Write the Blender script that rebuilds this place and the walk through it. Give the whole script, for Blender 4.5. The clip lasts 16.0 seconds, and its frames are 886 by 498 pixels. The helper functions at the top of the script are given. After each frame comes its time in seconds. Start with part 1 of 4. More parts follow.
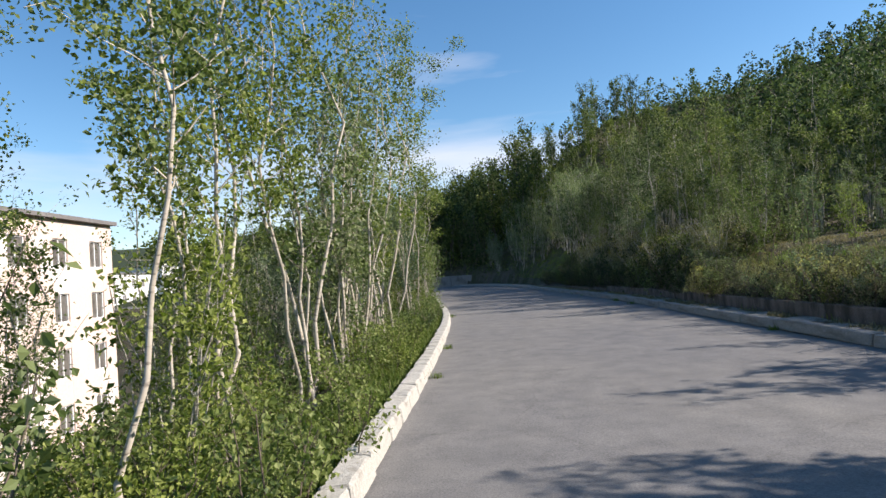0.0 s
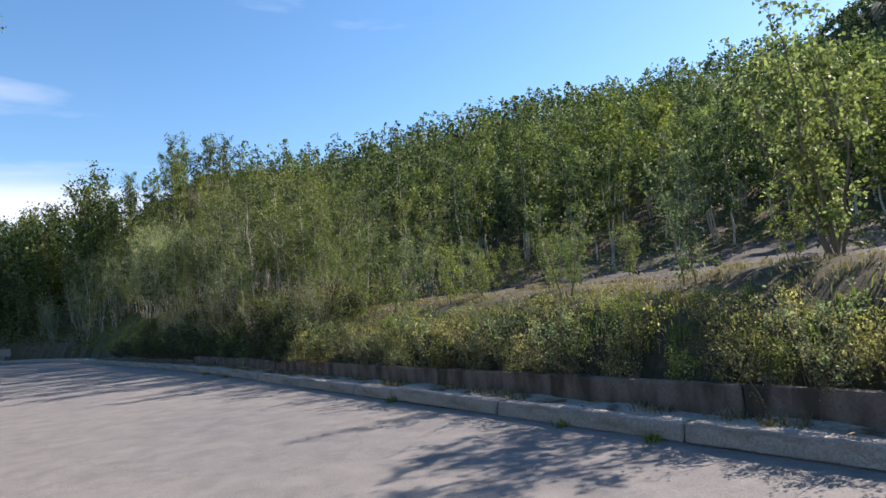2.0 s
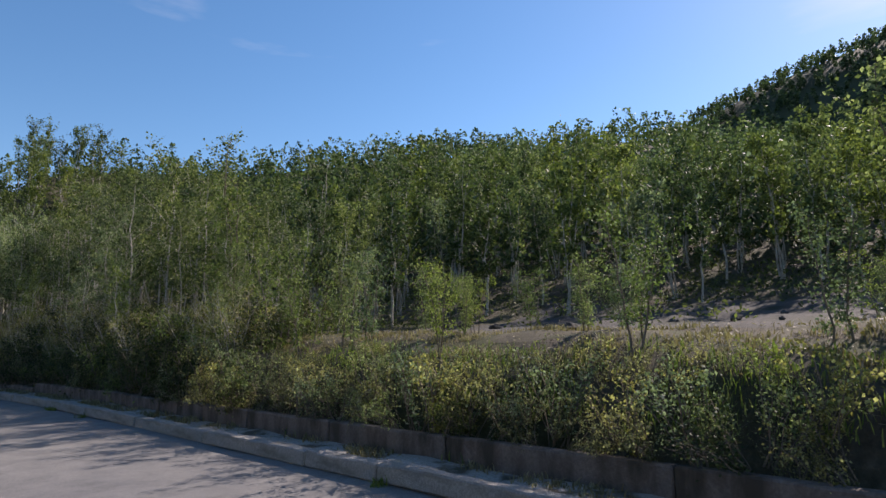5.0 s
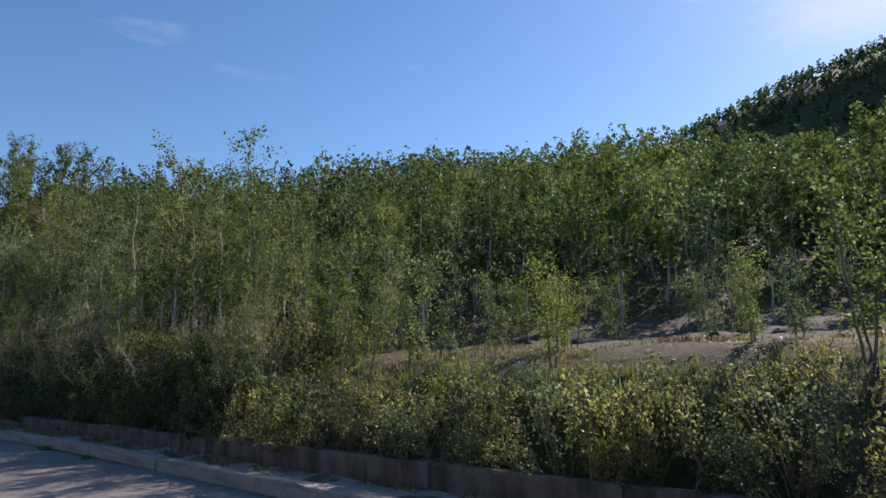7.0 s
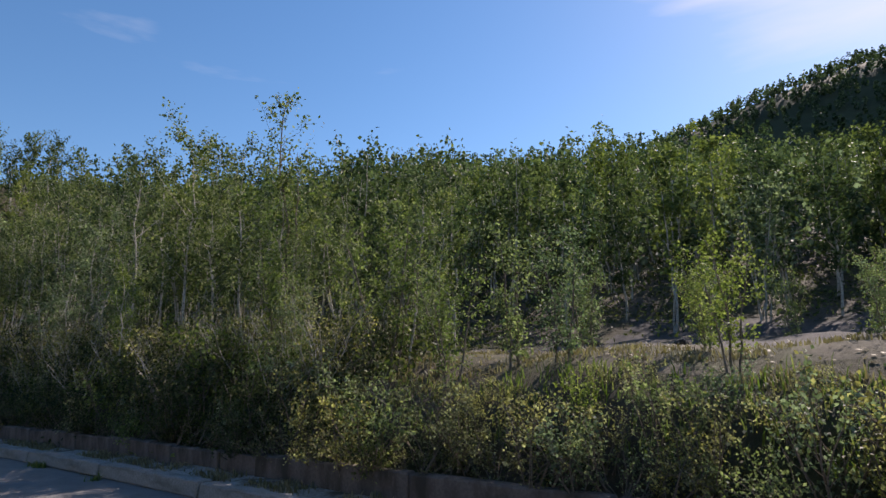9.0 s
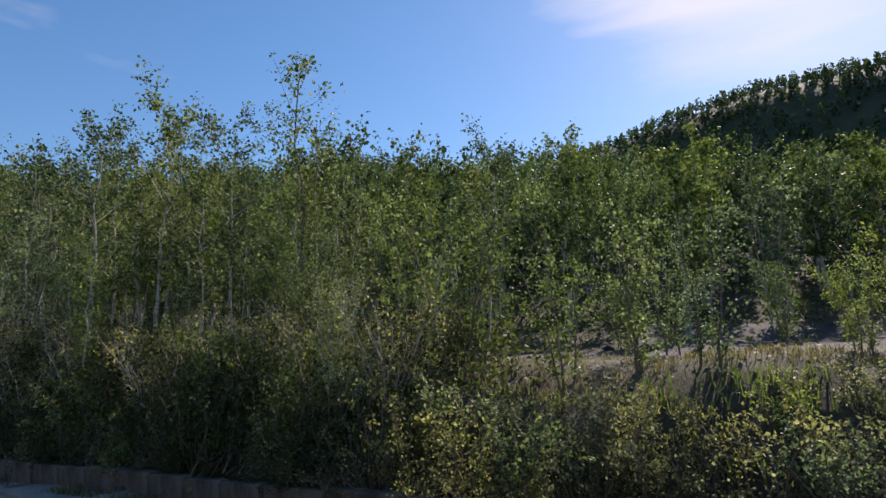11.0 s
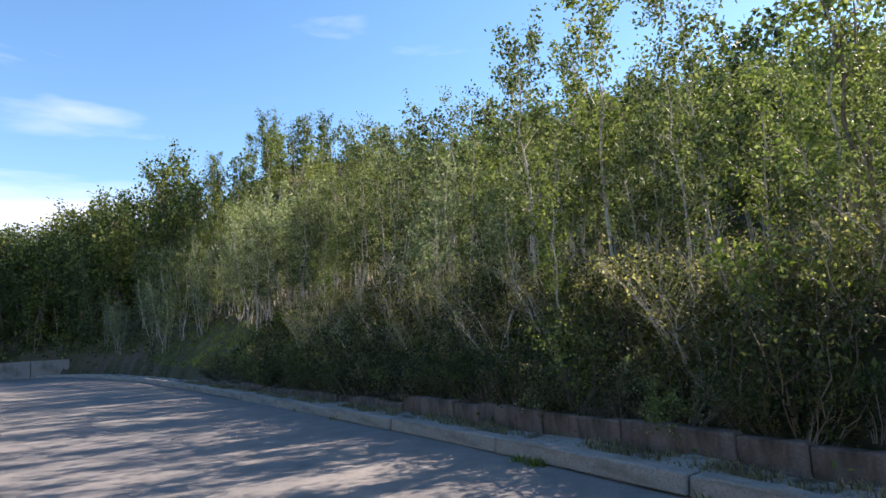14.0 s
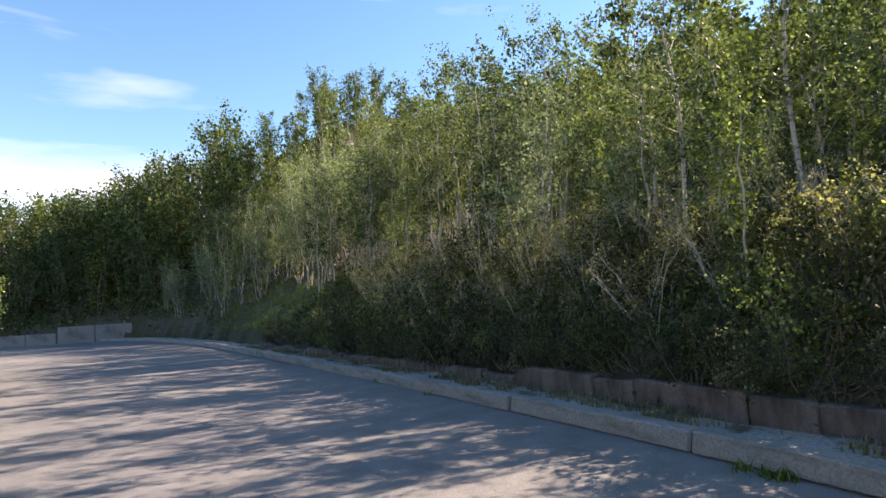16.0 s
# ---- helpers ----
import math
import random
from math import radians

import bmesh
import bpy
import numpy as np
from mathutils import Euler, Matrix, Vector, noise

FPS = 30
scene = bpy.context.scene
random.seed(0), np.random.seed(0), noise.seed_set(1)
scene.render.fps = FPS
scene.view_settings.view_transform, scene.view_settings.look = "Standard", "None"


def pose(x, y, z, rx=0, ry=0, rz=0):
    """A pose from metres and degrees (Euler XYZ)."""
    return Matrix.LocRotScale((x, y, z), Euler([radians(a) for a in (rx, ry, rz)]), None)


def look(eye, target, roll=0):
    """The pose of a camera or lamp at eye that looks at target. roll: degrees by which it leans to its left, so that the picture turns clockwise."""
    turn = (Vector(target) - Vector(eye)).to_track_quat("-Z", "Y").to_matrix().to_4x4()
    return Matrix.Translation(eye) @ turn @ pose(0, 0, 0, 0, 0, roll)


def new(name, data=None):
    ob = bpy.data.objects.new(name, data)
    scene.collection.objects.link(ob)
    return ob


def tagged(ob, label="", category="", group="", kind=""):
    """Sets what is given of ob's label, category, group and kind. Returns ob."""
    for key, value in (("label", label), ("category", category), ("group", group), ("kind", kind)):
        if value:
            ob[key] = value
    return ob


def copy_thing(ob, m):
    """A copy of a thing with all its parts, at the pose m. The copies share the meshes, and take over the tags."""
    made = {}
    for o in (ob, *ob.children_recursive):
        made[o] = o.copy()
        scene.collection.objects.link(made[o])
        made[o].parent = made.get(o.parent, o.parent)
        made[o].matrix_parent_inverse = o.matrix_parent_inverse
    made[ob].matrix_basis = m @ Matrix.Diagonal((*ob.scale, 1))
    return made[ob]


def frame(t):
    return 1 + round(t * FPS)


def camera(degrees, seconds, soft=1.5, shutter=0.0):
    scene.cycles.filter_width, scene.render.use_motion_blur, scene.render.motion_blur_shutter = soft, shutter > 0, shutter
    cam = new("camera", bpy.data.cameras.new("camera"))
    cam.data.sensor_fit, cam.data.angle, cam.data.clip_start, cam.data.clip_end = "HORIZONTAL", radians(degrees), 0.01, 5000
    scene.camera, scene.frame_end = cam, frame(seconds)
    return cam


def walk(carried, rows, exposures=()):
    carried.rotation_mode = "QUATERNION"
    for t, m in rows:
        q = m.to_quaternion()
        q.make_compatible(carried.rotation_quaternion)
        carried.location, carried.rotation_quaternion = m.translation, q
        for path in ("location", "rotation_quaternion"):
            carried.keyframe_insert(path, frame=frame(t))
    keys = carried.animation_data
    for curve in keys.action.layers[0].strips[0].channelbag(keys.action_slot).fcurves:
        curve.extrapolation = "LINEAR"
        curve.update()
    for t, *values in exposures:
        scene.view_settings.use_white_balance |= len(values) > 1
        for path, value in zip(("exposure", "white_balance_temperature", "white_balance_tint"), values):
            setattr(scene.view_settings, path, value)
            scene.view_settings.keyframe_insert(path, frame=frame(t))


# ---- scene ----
cam = camera(72.24, 16.0)
PATH = [
    (0.0, pose(1.847, -0.028, 1.587, 92.401, 4.216, 2.392)),
    (0.5, pose(1.962, 0.630, 1.586, 94.497, 4.694, -7.858)),
    (1.0, pose(2.082, 1.296, 1.588, 95.518, 5.130, -19.089)),
    (1.5, pose(2.184, 2.009, 1.630, 95.700, 4.999, -28.864)),
    (2.0, pose(2.300, 2.696, 1.618, 95.379, 5.129, -35.189)),
    (2.5, pose(2.457, 3.352, 1.612, 95.284, 4.450, -41.748)),
    (3.0, pose(2.567, 4.061, 1.615, 95.683, 3.903, -42.889)),
    (3.5, pose(2.683, 4.735, 1.632, 96.029, 3.333, -43.081)),
    (4.0, pose(2.789, 5.420, 1.668, 96.978, 1.421, -43.837)),
    (6.5, pose(3.177, 8.825, 1.645, 99.883, 1.881, -49.413)),
    (7.0, pose(3.273, 9.495, 1.624, 100.573, 1.588, -48.363)),
    (7.5, pose(3.349, 10.170, 1.597, 100.971, 1.378, -48.657)),
    (8.0, pose(3.394, 10.857, 1.613, 101.075, 1.253, -49.301)),
    (8.5, pose(3.423, 11.539, 1.614, 100.983, 1.178, -49.758)),
    (11.0, pose(3.389, 15.127, 1.647, 101.659, 1.628, -58.937)),
    (11.5, pose(3.357, 15.826, 1.634, 101.749, 1.452, -55.253)),
    (12.0, pose(3.268, 16.512, 1.647, 101.639, -0.698, -37.447)),
    (12.5, pose(3.202, 17.156, 1.628, 100.527, 0.196, -23.097)),
    (13.0, pose(3.084, 17.846, 1.613, 99.770, 0.200, -11.582)),
    (13.5, pose(3.108, 18.472, 1.604, 99.199, 0.805, -14.333)),
    (14.0, pose(3.131, 19.071, 1.619, 97.868, 3.336, -30.311)),
    (14.5, pose(3.150, 19.697, 1.615, 96.551, 4.814, -36.810)),
    (15.0, pose(3.209, 20.341, 1.607, 94.949, 4.395, -37.304)),
    (15.5, pose(3.269, 21.008, 1.603, 94.903, 4.166, -36.506)),
    (16.0, pose(3.323, 21.702, 1.581, 94.737, 3.617, -25.849)),
]
EXPOSURES = [(0.0, 0.66, 6950, 15), (1.0, 1.04, 7100, 17), (2.0, 1.04, 7250, 20), (4.0, 0.60, 7100, 22), (8.5, 0.50, 7050, 24), (11.5, 0.47, 7100, 23), (12.5, 1.05, 7150, 18), (13.5, 1.14, 7300, 19), (14.5, 1.62, 7900, 25), (15.5, 1.62, 8050, 25), (16.0, 1.54, 8200, 24)]
walk(cam, PATH, EXPOSURES)

# ---------------------------------------------------------------- sky and sun
SUN_AZ, SUN_EL = 94.0, 36.0          # degrees clockwise from ahead (+y), degrees up


def build_sky():
    w = bpy.data.worlds.new("sky")
    scene.world = w
    w.use_nodes = True
    nt = w.node_tree
    bg = nt.nodes["Background"]
    sky = nt.nodes.new("ShaderNodeTexSky")
    sky.sky_type = "NISHITA"
    sky.sun_disc = False
    sky.sun_elevation, sky.sun_rotation = radians(SUN_EL), radians(SUN_AZ)
    sky.air_density, sky.dust_density, sky.ozone_density = 1.0, 0.18, 3.0
    # thin streaks of cirrus and a low bank of cloud
    tc = nt.nodes.new("ShaderNodeTexCoord")
    mp = nt.nodes.new("ShaderNodeMapping")
    mp.inputs["Scale"].default_value = (1.3, 1.3, 9.0)
    mp.inputs["Rotation"].default_value = (0.12, 0.10, 0.6)
    nz = nt.nodes.new("ShaderNodeTexNoise")
    nz.inputs["Scale"].default_value, nz.inputs["Detail"].default_value = 1.1, 6.0
    nz.inputs["Roughness"].default_value, nz.inputs["Distortion"].default_value = 0.5, 0.25
    rp = nt.nodes.new("ShaderNodeValToRGB")
    rp.color_ramp.elements[0].position, rp.color_ramp.elements[0].color = 0.62, (0, 0, 0, 1)
    rp.color_ramp.elements[1].position, rp.color_ramp.elements[1].color = 0.92, (0.8, 0.8, 0.8, 1)
    sep = nt.nodes.new("ShaderNodeSeparateXYZ")
    low = nt.nodes.new("ShaderNodeMapRange")          # denser towards the horizon
    low.inputs["From Min"].default_value, low.inputs["From Max"].default_value = 0.30, 0.18
    low.inputs["To Min"].default_value, low.inputs["To Max"].default_value = 0.0, 0.24
    add = nt.nodes.new("ShaderNodeMath")
    add.operation = "ADD"
    mix = nt.nodes.new("ShaderNodeMixRGB")
    mix.inputs[2].default_value = (5.2, 5.6, 6.4, 1)
    hue = nt.nodes.new("ShaderNodeHueSaturation")
    hue.inputs["Hue"].default_value, hue.inputs["Saturation"].default_value = 0.496, 1.22
    # thin bright cloud round the sun
    dot = nt.nodes.new("ShaderNodeVectorMath")
    dot.operation = "DOT_PRODUCT"
    sa, se = radians(SUN_AZ), radians(SUN_EL)
    dot.inputs[1].default_value = (math.sin(sa) * math.cos(se), math.cos(sa) * math.cos(se), math.sin(se))
    halo = nt.nodes.new("ShaderNodeMapRange")
    halo.inputs["From Min"].default_value, halo.inputs["From Max"].default_value = 0.925, 0.995
    halo.inputs["To Min"].default_value, halo.inputs["To Max"].default_value = 0.0, 0.42
    more = nt.nodes.new("ShaderNodeMath")
    more.operation = "ADD"
    L = nt.links.new
    L(tc.outputs["Generated"], dot.inputs[0])
    L(dot.outputs["Value"], halo.inputs["Value"])
    L(halo.outputs["Result"], more.inputs[0])
    L(tc.outputs["Generated"], mp.inputs["Vector"])
    L(mp.outputs["Vector"], nz.inputs["Vector"])
    L(tc.outputs["Generated"], sep.inputs[0])
    L(sep.outputs["Z"], low.inputs["Value"])
    L(nz.outputs["Fac"], add.inputs[0])
    L(low.outputs["Result"], add.inputs[1])
    L(add.outputs[0], more.inputs[1])
    L(more.outputs[0], rp.inputs["Fac"])
    L(sky.outputs["Color"], hue.inputs["Color"])
    L(rp.outputs["Color"], mix.inputs["Fac"])
    L(hue.outputs["Color"], mix.inputs[1])
    L(mix.outputs["Color"], bg.inputs["Color"])
    bg.inputs["Strength"].default_value = 0.118


build_sky()
sun_data = bpy.data.lights.new("sun", "SUN")
sun_data.energy, sun_data.angle, sun_data.color = 5.0, radians(0.53), (1.0, 0.962, 0.905)
a, e = radians(SUN_AZ), radians(SUN_EL)
new("sun", sun_data).matrix_world = look((300 * math.sin(a) * math.cos(e), 300 * math.cos(a) * math.cos(e), 300 * math.sin(e)), (0, 0, 0))


# ---------------------------------------------------------------- materials
def shader(name, rough=0.85):
    m = bpy.data.materials.new(name)
    m.use_nodes = True
    nt = m.node_tree
    bsdf = nt.nodes["Principled BSDF"]
    bsdf.inputs["Roughness"].default_value = rough
    bsdf.inputs["Specular IOR Level"].default_value = 0.25
    return m, nt, bsdf


def noise_node(nt, scale, detail=5.0, rough=0.55, stretch=None, coords="Object"):
    tc = nt.nodes.new("ShaderNodeTexCoord")
    n = nt.nodes.new("ShaderNodeTexNoise")
    n.inputs["Scale"].default_value, n.inputs["Detail"].default_value, n.inputs["Roughness"].default_value = scale, detail, rough
    if stretch:
        mp = nt.nodes.new("ShaderNodeMapping")
        mp.inputs["Scale"].default_value = stretch
        nt.links.new(tc.outputs[coords], mp.inputs["Vector"])
        nt.links.new(mp.outputs["Vector"], n.inputs["Vector"])
    else:
        nt.links.new(tc.outputs[coords], n.inputs["Vector"])
    return n


def ramp(nt, source, stops):
    r = nt.nodes.new("ShaderNodeValToRGB")
    while len(r.color_ramp.elements) < len(stops):
        r.color_ramp.elements.new(0.5)
    for el, (p, c) in zip(r.color_ramp.elements, stops):
        el.position, el.color = p, (*c, 1) if len(c) == 3 else c
    nt.links.new(source, r.inputs["Fac"])
    return r.outputs["Color"]


def blend(nt, fac, c1, c2, mode="MIX"):
    n = nt.nodes.new("ShaderNodeMixRGB")
    n.blend_type = mode
    for sock, v in ((n.inputs[0], fac), (n.inputs[1], c1), (n.inputs[2], c2)):
        if isinstance(v, bpy.types.NodeSocket):
            nt.links.new(v, sock)
        else:
            sock.default_value = v if isinstance(v, (int, float)) else (*v, 1)
    return n.outputs[0]


def relief(nt, bsdf, source, strength, distance):
    b = nt.nodes.new("ShaderNodeBump")
    b.inputs["Strength"].default_value, b.inputs["Distance"].default_value = strength, distance
    nt.links.new(source, b.inputs["Height"])
    nt.links.new(b.outputs["Normal"], bsdf.inputs["Normal"])


def two_scale(name, dark, light, stain, big, fine, rough=0.9, bump=0.02, stain_at=(0.5, 0.72), stretch=None):
    """A mineral surface: fine grain between two tones and large stains."""
    m, nt, bsdf = shader(name, rough)
    f = noise_node(nt, fine, 6, 0.65)
    g = noise_node(nt, big, 6, 0.6, stretch)
    base = ramp(nt, f.outputs["Fac"], [(0.3, dark), (0.7, light)])
    mask = ramp(nt, g.outputs["Fac"], [(stain_at[0], (0, 0, 0)), (stain_at[1], (1, 1, 1))])
    nt.links.new(blend(nt, mask, base, stain), bsdf.inputs["Base Color"])
    relief(nt, bsdf, f.outputs["Fac"], 0.6, bump)
    return m


def asphalt_material():
    m, nt, bsdf = shader("worn_asphalt", 0.88)
    f = noise_node(nt, 55, 4, 0.7)
    mid = noise_node(nt, 2.2, 7, 0.62)
    big = noise_node(nt, 0.22, 5, 0.6, (1, 0.55, 1))
    base = ramp(nt, f.outputs["Fac"], [(0.26, (0.110, 0.109, 0.107)), (0.5, (0.184, 0.182, 0.178)), (0.76, (0.257, 0.253, 0.247))])
    patch = ramp(nt, mid.outputs["Fac"], [(0.32, (0.76, 0.76, 0.77)), (0.62, (1.04, 1.03, 1.02))])
    c = blend(nt, 1.0, base, patch, "MULTIPLY")
    wide = ramp(nt, big.outputs["Fac"], [(0.35, (0.84, 0.84, 0.86)), (0.65, (1.08, 1.05, 1.0))])
    c = blend(nt, 1.0, c, wide, "MULTIPLY")
    tc = nt.nodes.new("ShaderNodeTexCoord")
    wob = noise_node(nt, 1.1, 5, 0.6)
    warp = nt.nodes.new("ShaderNodeMixRGB")
    warp.blend_type, warp.inputs[0].default_value = "ADD", 0.9
    nt.links.new(tc.outputs["Object"], warp.inputs[1])
    nt.links.new(wob.outputs["Color"], warp.inputs[2])
    vo = nt.nodes.new("ShaderNodeTexVoronoi")
    vo.feature = "DISTANCE_TO_EDGE"
    vo.inputs["Scale"].default_value = 0.27
    nt.links.new(warp.outputs[0], vo.inputs["Vector"])
    crack = ramp(nt, vo.outputs["Distance"], [(0.0, (0.5, 0.5, 0.5)), (0.004, (0, 0, 0))])
    c = blend(nt, crack, c, (0.10, 0.095, 0.09))
    dust = noise_node(nt, 0.9, 6, 0.65)
    dmask = ramp(nt, dust.outputs["Fac"], [(0.60, (0, 0, 0)), (0.74, (0.55, 0.55, 0.55))])
    c = blend(nt, dmask, c, (0.225, 0.212, 0.19))
    nt.links.new(c, bsdf.inputs["Base Color"])
    hm = blend(nt, 0.5, f.outputs["Fac"], mid.outputs["Fac"])
    relief(nt, bsdf, hm, 0.55, 0.012)
    return m


def leaf_material(name, dark, mid, light, glow=0.45, vary=0.34, shine=0.2):
    m, nt, bsdf = shader(name, 0.58)
    bsdf.inputs["Specular IOR Level"].default_value = shine
    geo = nt.nodes.new("ShaderNodeNewGeometry")
    info = nt.nodes.new("ShaderNodeObjectInfo")
    c = ramp(nt, geo.outputs["Random Per Island"], [(0.0, dark), (0.55, mid), (1.0, light)])
    tint = ramp(nt, info.outputs["Random"], [(0.0, (1.0 - vary, 1.0 - vary * 0.75, 0.9)), (0.5, (1, 1, 1)), (1.0, (1.0 + vary * 0.7, 1.0 + vary * 0.6, 0.9))])
    c = blend(nt, 1.0, c, tint, "MULTIPLY")
    nt.links.new(c, bsdf.inputs["Base Color"])
    tr = nt.nodes.new("ShaderNodeBsdfTranslucent")
    nt.links.new(blend(nt, 1.0, c, (1.05, 1.25, 0.8), "MULTIPLY"), tr.inputs["Color"])
    mx = nt.nodes.new("ShaderNodeMixShader")
    mx.inputs[0].default_value = glow
    nt.links.new(bsdf.outputs[0], mx.inputs[1])
    nt.links.new(tr.outputs[0], mx.inputs[2])
    nt.links.new(mx.outputs[0], nt.nodes["Material Output"].inputs["Surface"])
    return m


def bark_material(name, pale, dark, bands):
    m, nt, bsdf = shader(name, 0.85)
    n1 = noise_node(nt, bands, 4, 0.6, (1, 1, 3.5))
    n2 = noise_node(nt, 2.0, 4, 0.6)
    c = ramp(nt, n1.outputs["Fac"], [(0.34, dark), (0.46, pale)])
    c = blend(nt, 1.0, c, ramp(nt, n2.outputs["Fac"], [(0.35, (0.72, 0.70, 0.66)), (0.65, (1, 1, 1))]), "MULTIPLY")
    nt.links.new(c, bsdf.inputs["Base Color"])
    relief(nt, bsdf, n1.outputs["Fac"], 0.5, 0.01)
    return m


ASPHALT = asphalt_material()
KERB = two_scale("kerb_concrete", (0.19, 0.182, 0.168), (0.37, 0.352, 0.325), (0.15, 0.138, 0.115), 4.5, 38, 0.92, 0.035, (0.46, 0.78), (1, 0.35, 1.6))
KERB_PALE = two_scale("bleached_kerb_concrete", (0.36, 0.34, 0.30), (0.52, 0.50, 0.45), (0.2, 0.18, 0.15), 2.4, 30, 0.92, 0.03, (0.58, 0.75))
WALL = two_scale("stained_wall_concrete", (0.118, 0.096, 0.085), (0.20, 0.168, 0.15), (0.062, 0.052, 0.042), 2.2, 26, 0.94, 0.03, (0.44, 0.62), (1, 1, 0.3))
WALL_FAR = two_scale("old_parapet_concrete", (0.19, 0.175, 0.16), (0.28, 0.26, 0.24), (0.13, 0.115, 0.10), 0.9, 20, 0.92, 0.015)
STRIP = two_scale("gritty_verge", (0.20, 0.185, 0.165), (0.44, 0.415, 0.375), (0.10, 0.082, 0.055), 2.2, 26, 0.95, 0.03, (0.5, 0.62))
LEAF = leaf_material("green_leaves", (0.038, 0.056, 0.018), (0.094, 0.122, 0.042), (0.28, 0.30, 0.14), 0.36)
# shade beneath the trees, put into a darker leaf colour
LEAF_SHADE = leaf_material("shade_darkened_leaves", (0.024, 0.034, 0.013), (0.058, 0.073, 0.028), (0.15, 0.16, 0.07), 0.3, 0.4, 0.12)
LEAF_PALE = leaf_material("silvery_leaves", (0.085, 0.11, 0.052), (0.172, 0.203, 0.108), (0.36, 0.39, 0.245), 0.46)
LEAF_SALLOW = leaf_material("sallow_leaves", (0.075, 0.10, 0.042), (0.15, 0.185, 0.085), (0.34, 0.37, 0.20), 0.42)
LEAF_BRIGHT = leaf_material("spring_green_leaves", (0.085, 0.118, 0.026), (0.155, 0.195, 0.053), (0.33, 0.36, 0.15), 0.40)
LEAF_DULL = leaf_material("brownish_shrub_leaves", (0.115, 0.10, 0.045), (0.22, 0.198, 0.092), (0.41, 0.38, 0.23), 0.56)
LEAF_WOOD = leaf_material("woodland_leaves", (0.038, 0.057, 0.017), (0.092, 0.119, 0.039), (0.21, 0.24, 0.088), 0.33, 0.5, 0.15)
LEAF_CREST = leaf_material("sunlit_crest_leaves", (0.07, 0.092, 0.028), (0.14, 0.17, 0.058), (0.27, 0.29, 0.12), 0.40, 0.3, 0.12)
GRASS = leaf_material("grass_blades", (0.065, 0.10, 0.022), (0.11, 0.155, 0.04), (0.21, 0.225, 0.09), 0.42)
DRY = leaf_material("dry_grass_blades", (0.16, 0.12, 0.06), (0.27, 0.21, 0.11), (0.38, 0.31, 0.18), 0.3)
BARK = bark_material("pale_bark", (0.46, 0.43, 0.37), (0.12, 0.10, 0.085), 9)
BARK_WHITE = bark_material("white_bark", (0.55, 0.50, 0.42), (0.22, 0.19, 0.16), 7)
BARK_DARK = bark_material("brown_bark", (0.20, 0.165, 0.13), (0.09, 0.07, 0.055), 12)


def ground_material():
    m, nt, bsdf = shader("woodland_soil", 0.95)
    f = noise_node(nt, 9, 7, 0.7)
    g = noise_node(nt, 0.35, 6, 0.6)
    h = noise_node(nt, 40, 4, 0.7)
    soil = ramp(nt, f.outputs["Fac"], [(0.3, (0.055, 0.045, 0.032)), (0.55, (0.10, 0.082, 0.058)), (0.78, (0.17, 0.145, 0.105))])
    moss = ramp(nt, f.outputs["Fac"], [(0.3, (0.03, 0.034, 0.014)), (0.7, (0.085, 0.08, 0.038))])
    c = blend(nt, ramp(nt, g.outputs["Fac"], [(0.42, (0, 0, 0)), (0.58, (1, 1, 1))]), soil, moss)
    nt.links.new(c, bsdf.inputs["Base Color"])
    relief(nt, bsdf, blend(nt, 0.5, f.outputs["Fac"], h.outputs["Fac"]), 0.9, 0.06)
    return m


SOIL = ground_material()
GRIT = two_scale("grey_grit", (0.05, 0.046, 0.042), (0.10, 0.092, 0.083), (0.04, 0.04, 0.022), 0.8, 14, 0.95, 0.05, (0.5, 0.66))
FAR_SLOPE = two_scale("distant_wooded_slope", (0.022, 0.032, 0.014), (0.045, 0.06, 0.026), (0.055, 0.065, 0.034), 0.02, 0.3, 0.95, 0.5)
SAND = two_scale("trodden_sandy_path", (0.075, 0.064, 0.042), (0.125, 0.108, 0.07), (0.058, 0.062, 0.024), 0.9, 18, 0.95, 0.04, (0.45, 0.6))


# ---------------------------------------------------------------- plan of the road
RIGHT = [(7.9, -60), (7.9, -48), (7.9, -36), (7.9, -24), (7.9, -12), (7.9, -4), (7.9, 3), (7.9, 9), (7.9, 14), (7.9, 19), (7.9, 24), (7.72, 29), (7.35, 34.5), (6.85, 42), (6.1, 51), (5.0, 60), (3.2, 68.5), (0.2, 76), (-5.5, 82.5), (-15, 88), (-40, 95), (-70, 98)]
LEFT = [(0.85, -60), (0.85, -48), (0.85, -36), (0.85, -24), (0.85, -14), (0.85, -6), (0.87, 0), (0.98, 5), (1.14, 10), (1.2, 16), (1.12, 21), (0.82, 26), (0.32, 31), (-0.5, 41), (-1.8, 49), (-4.2, 58), (-8.2, 66), (-14.5, 72.5), (-24, 77.5), (-40, 81), (-70, 83)]


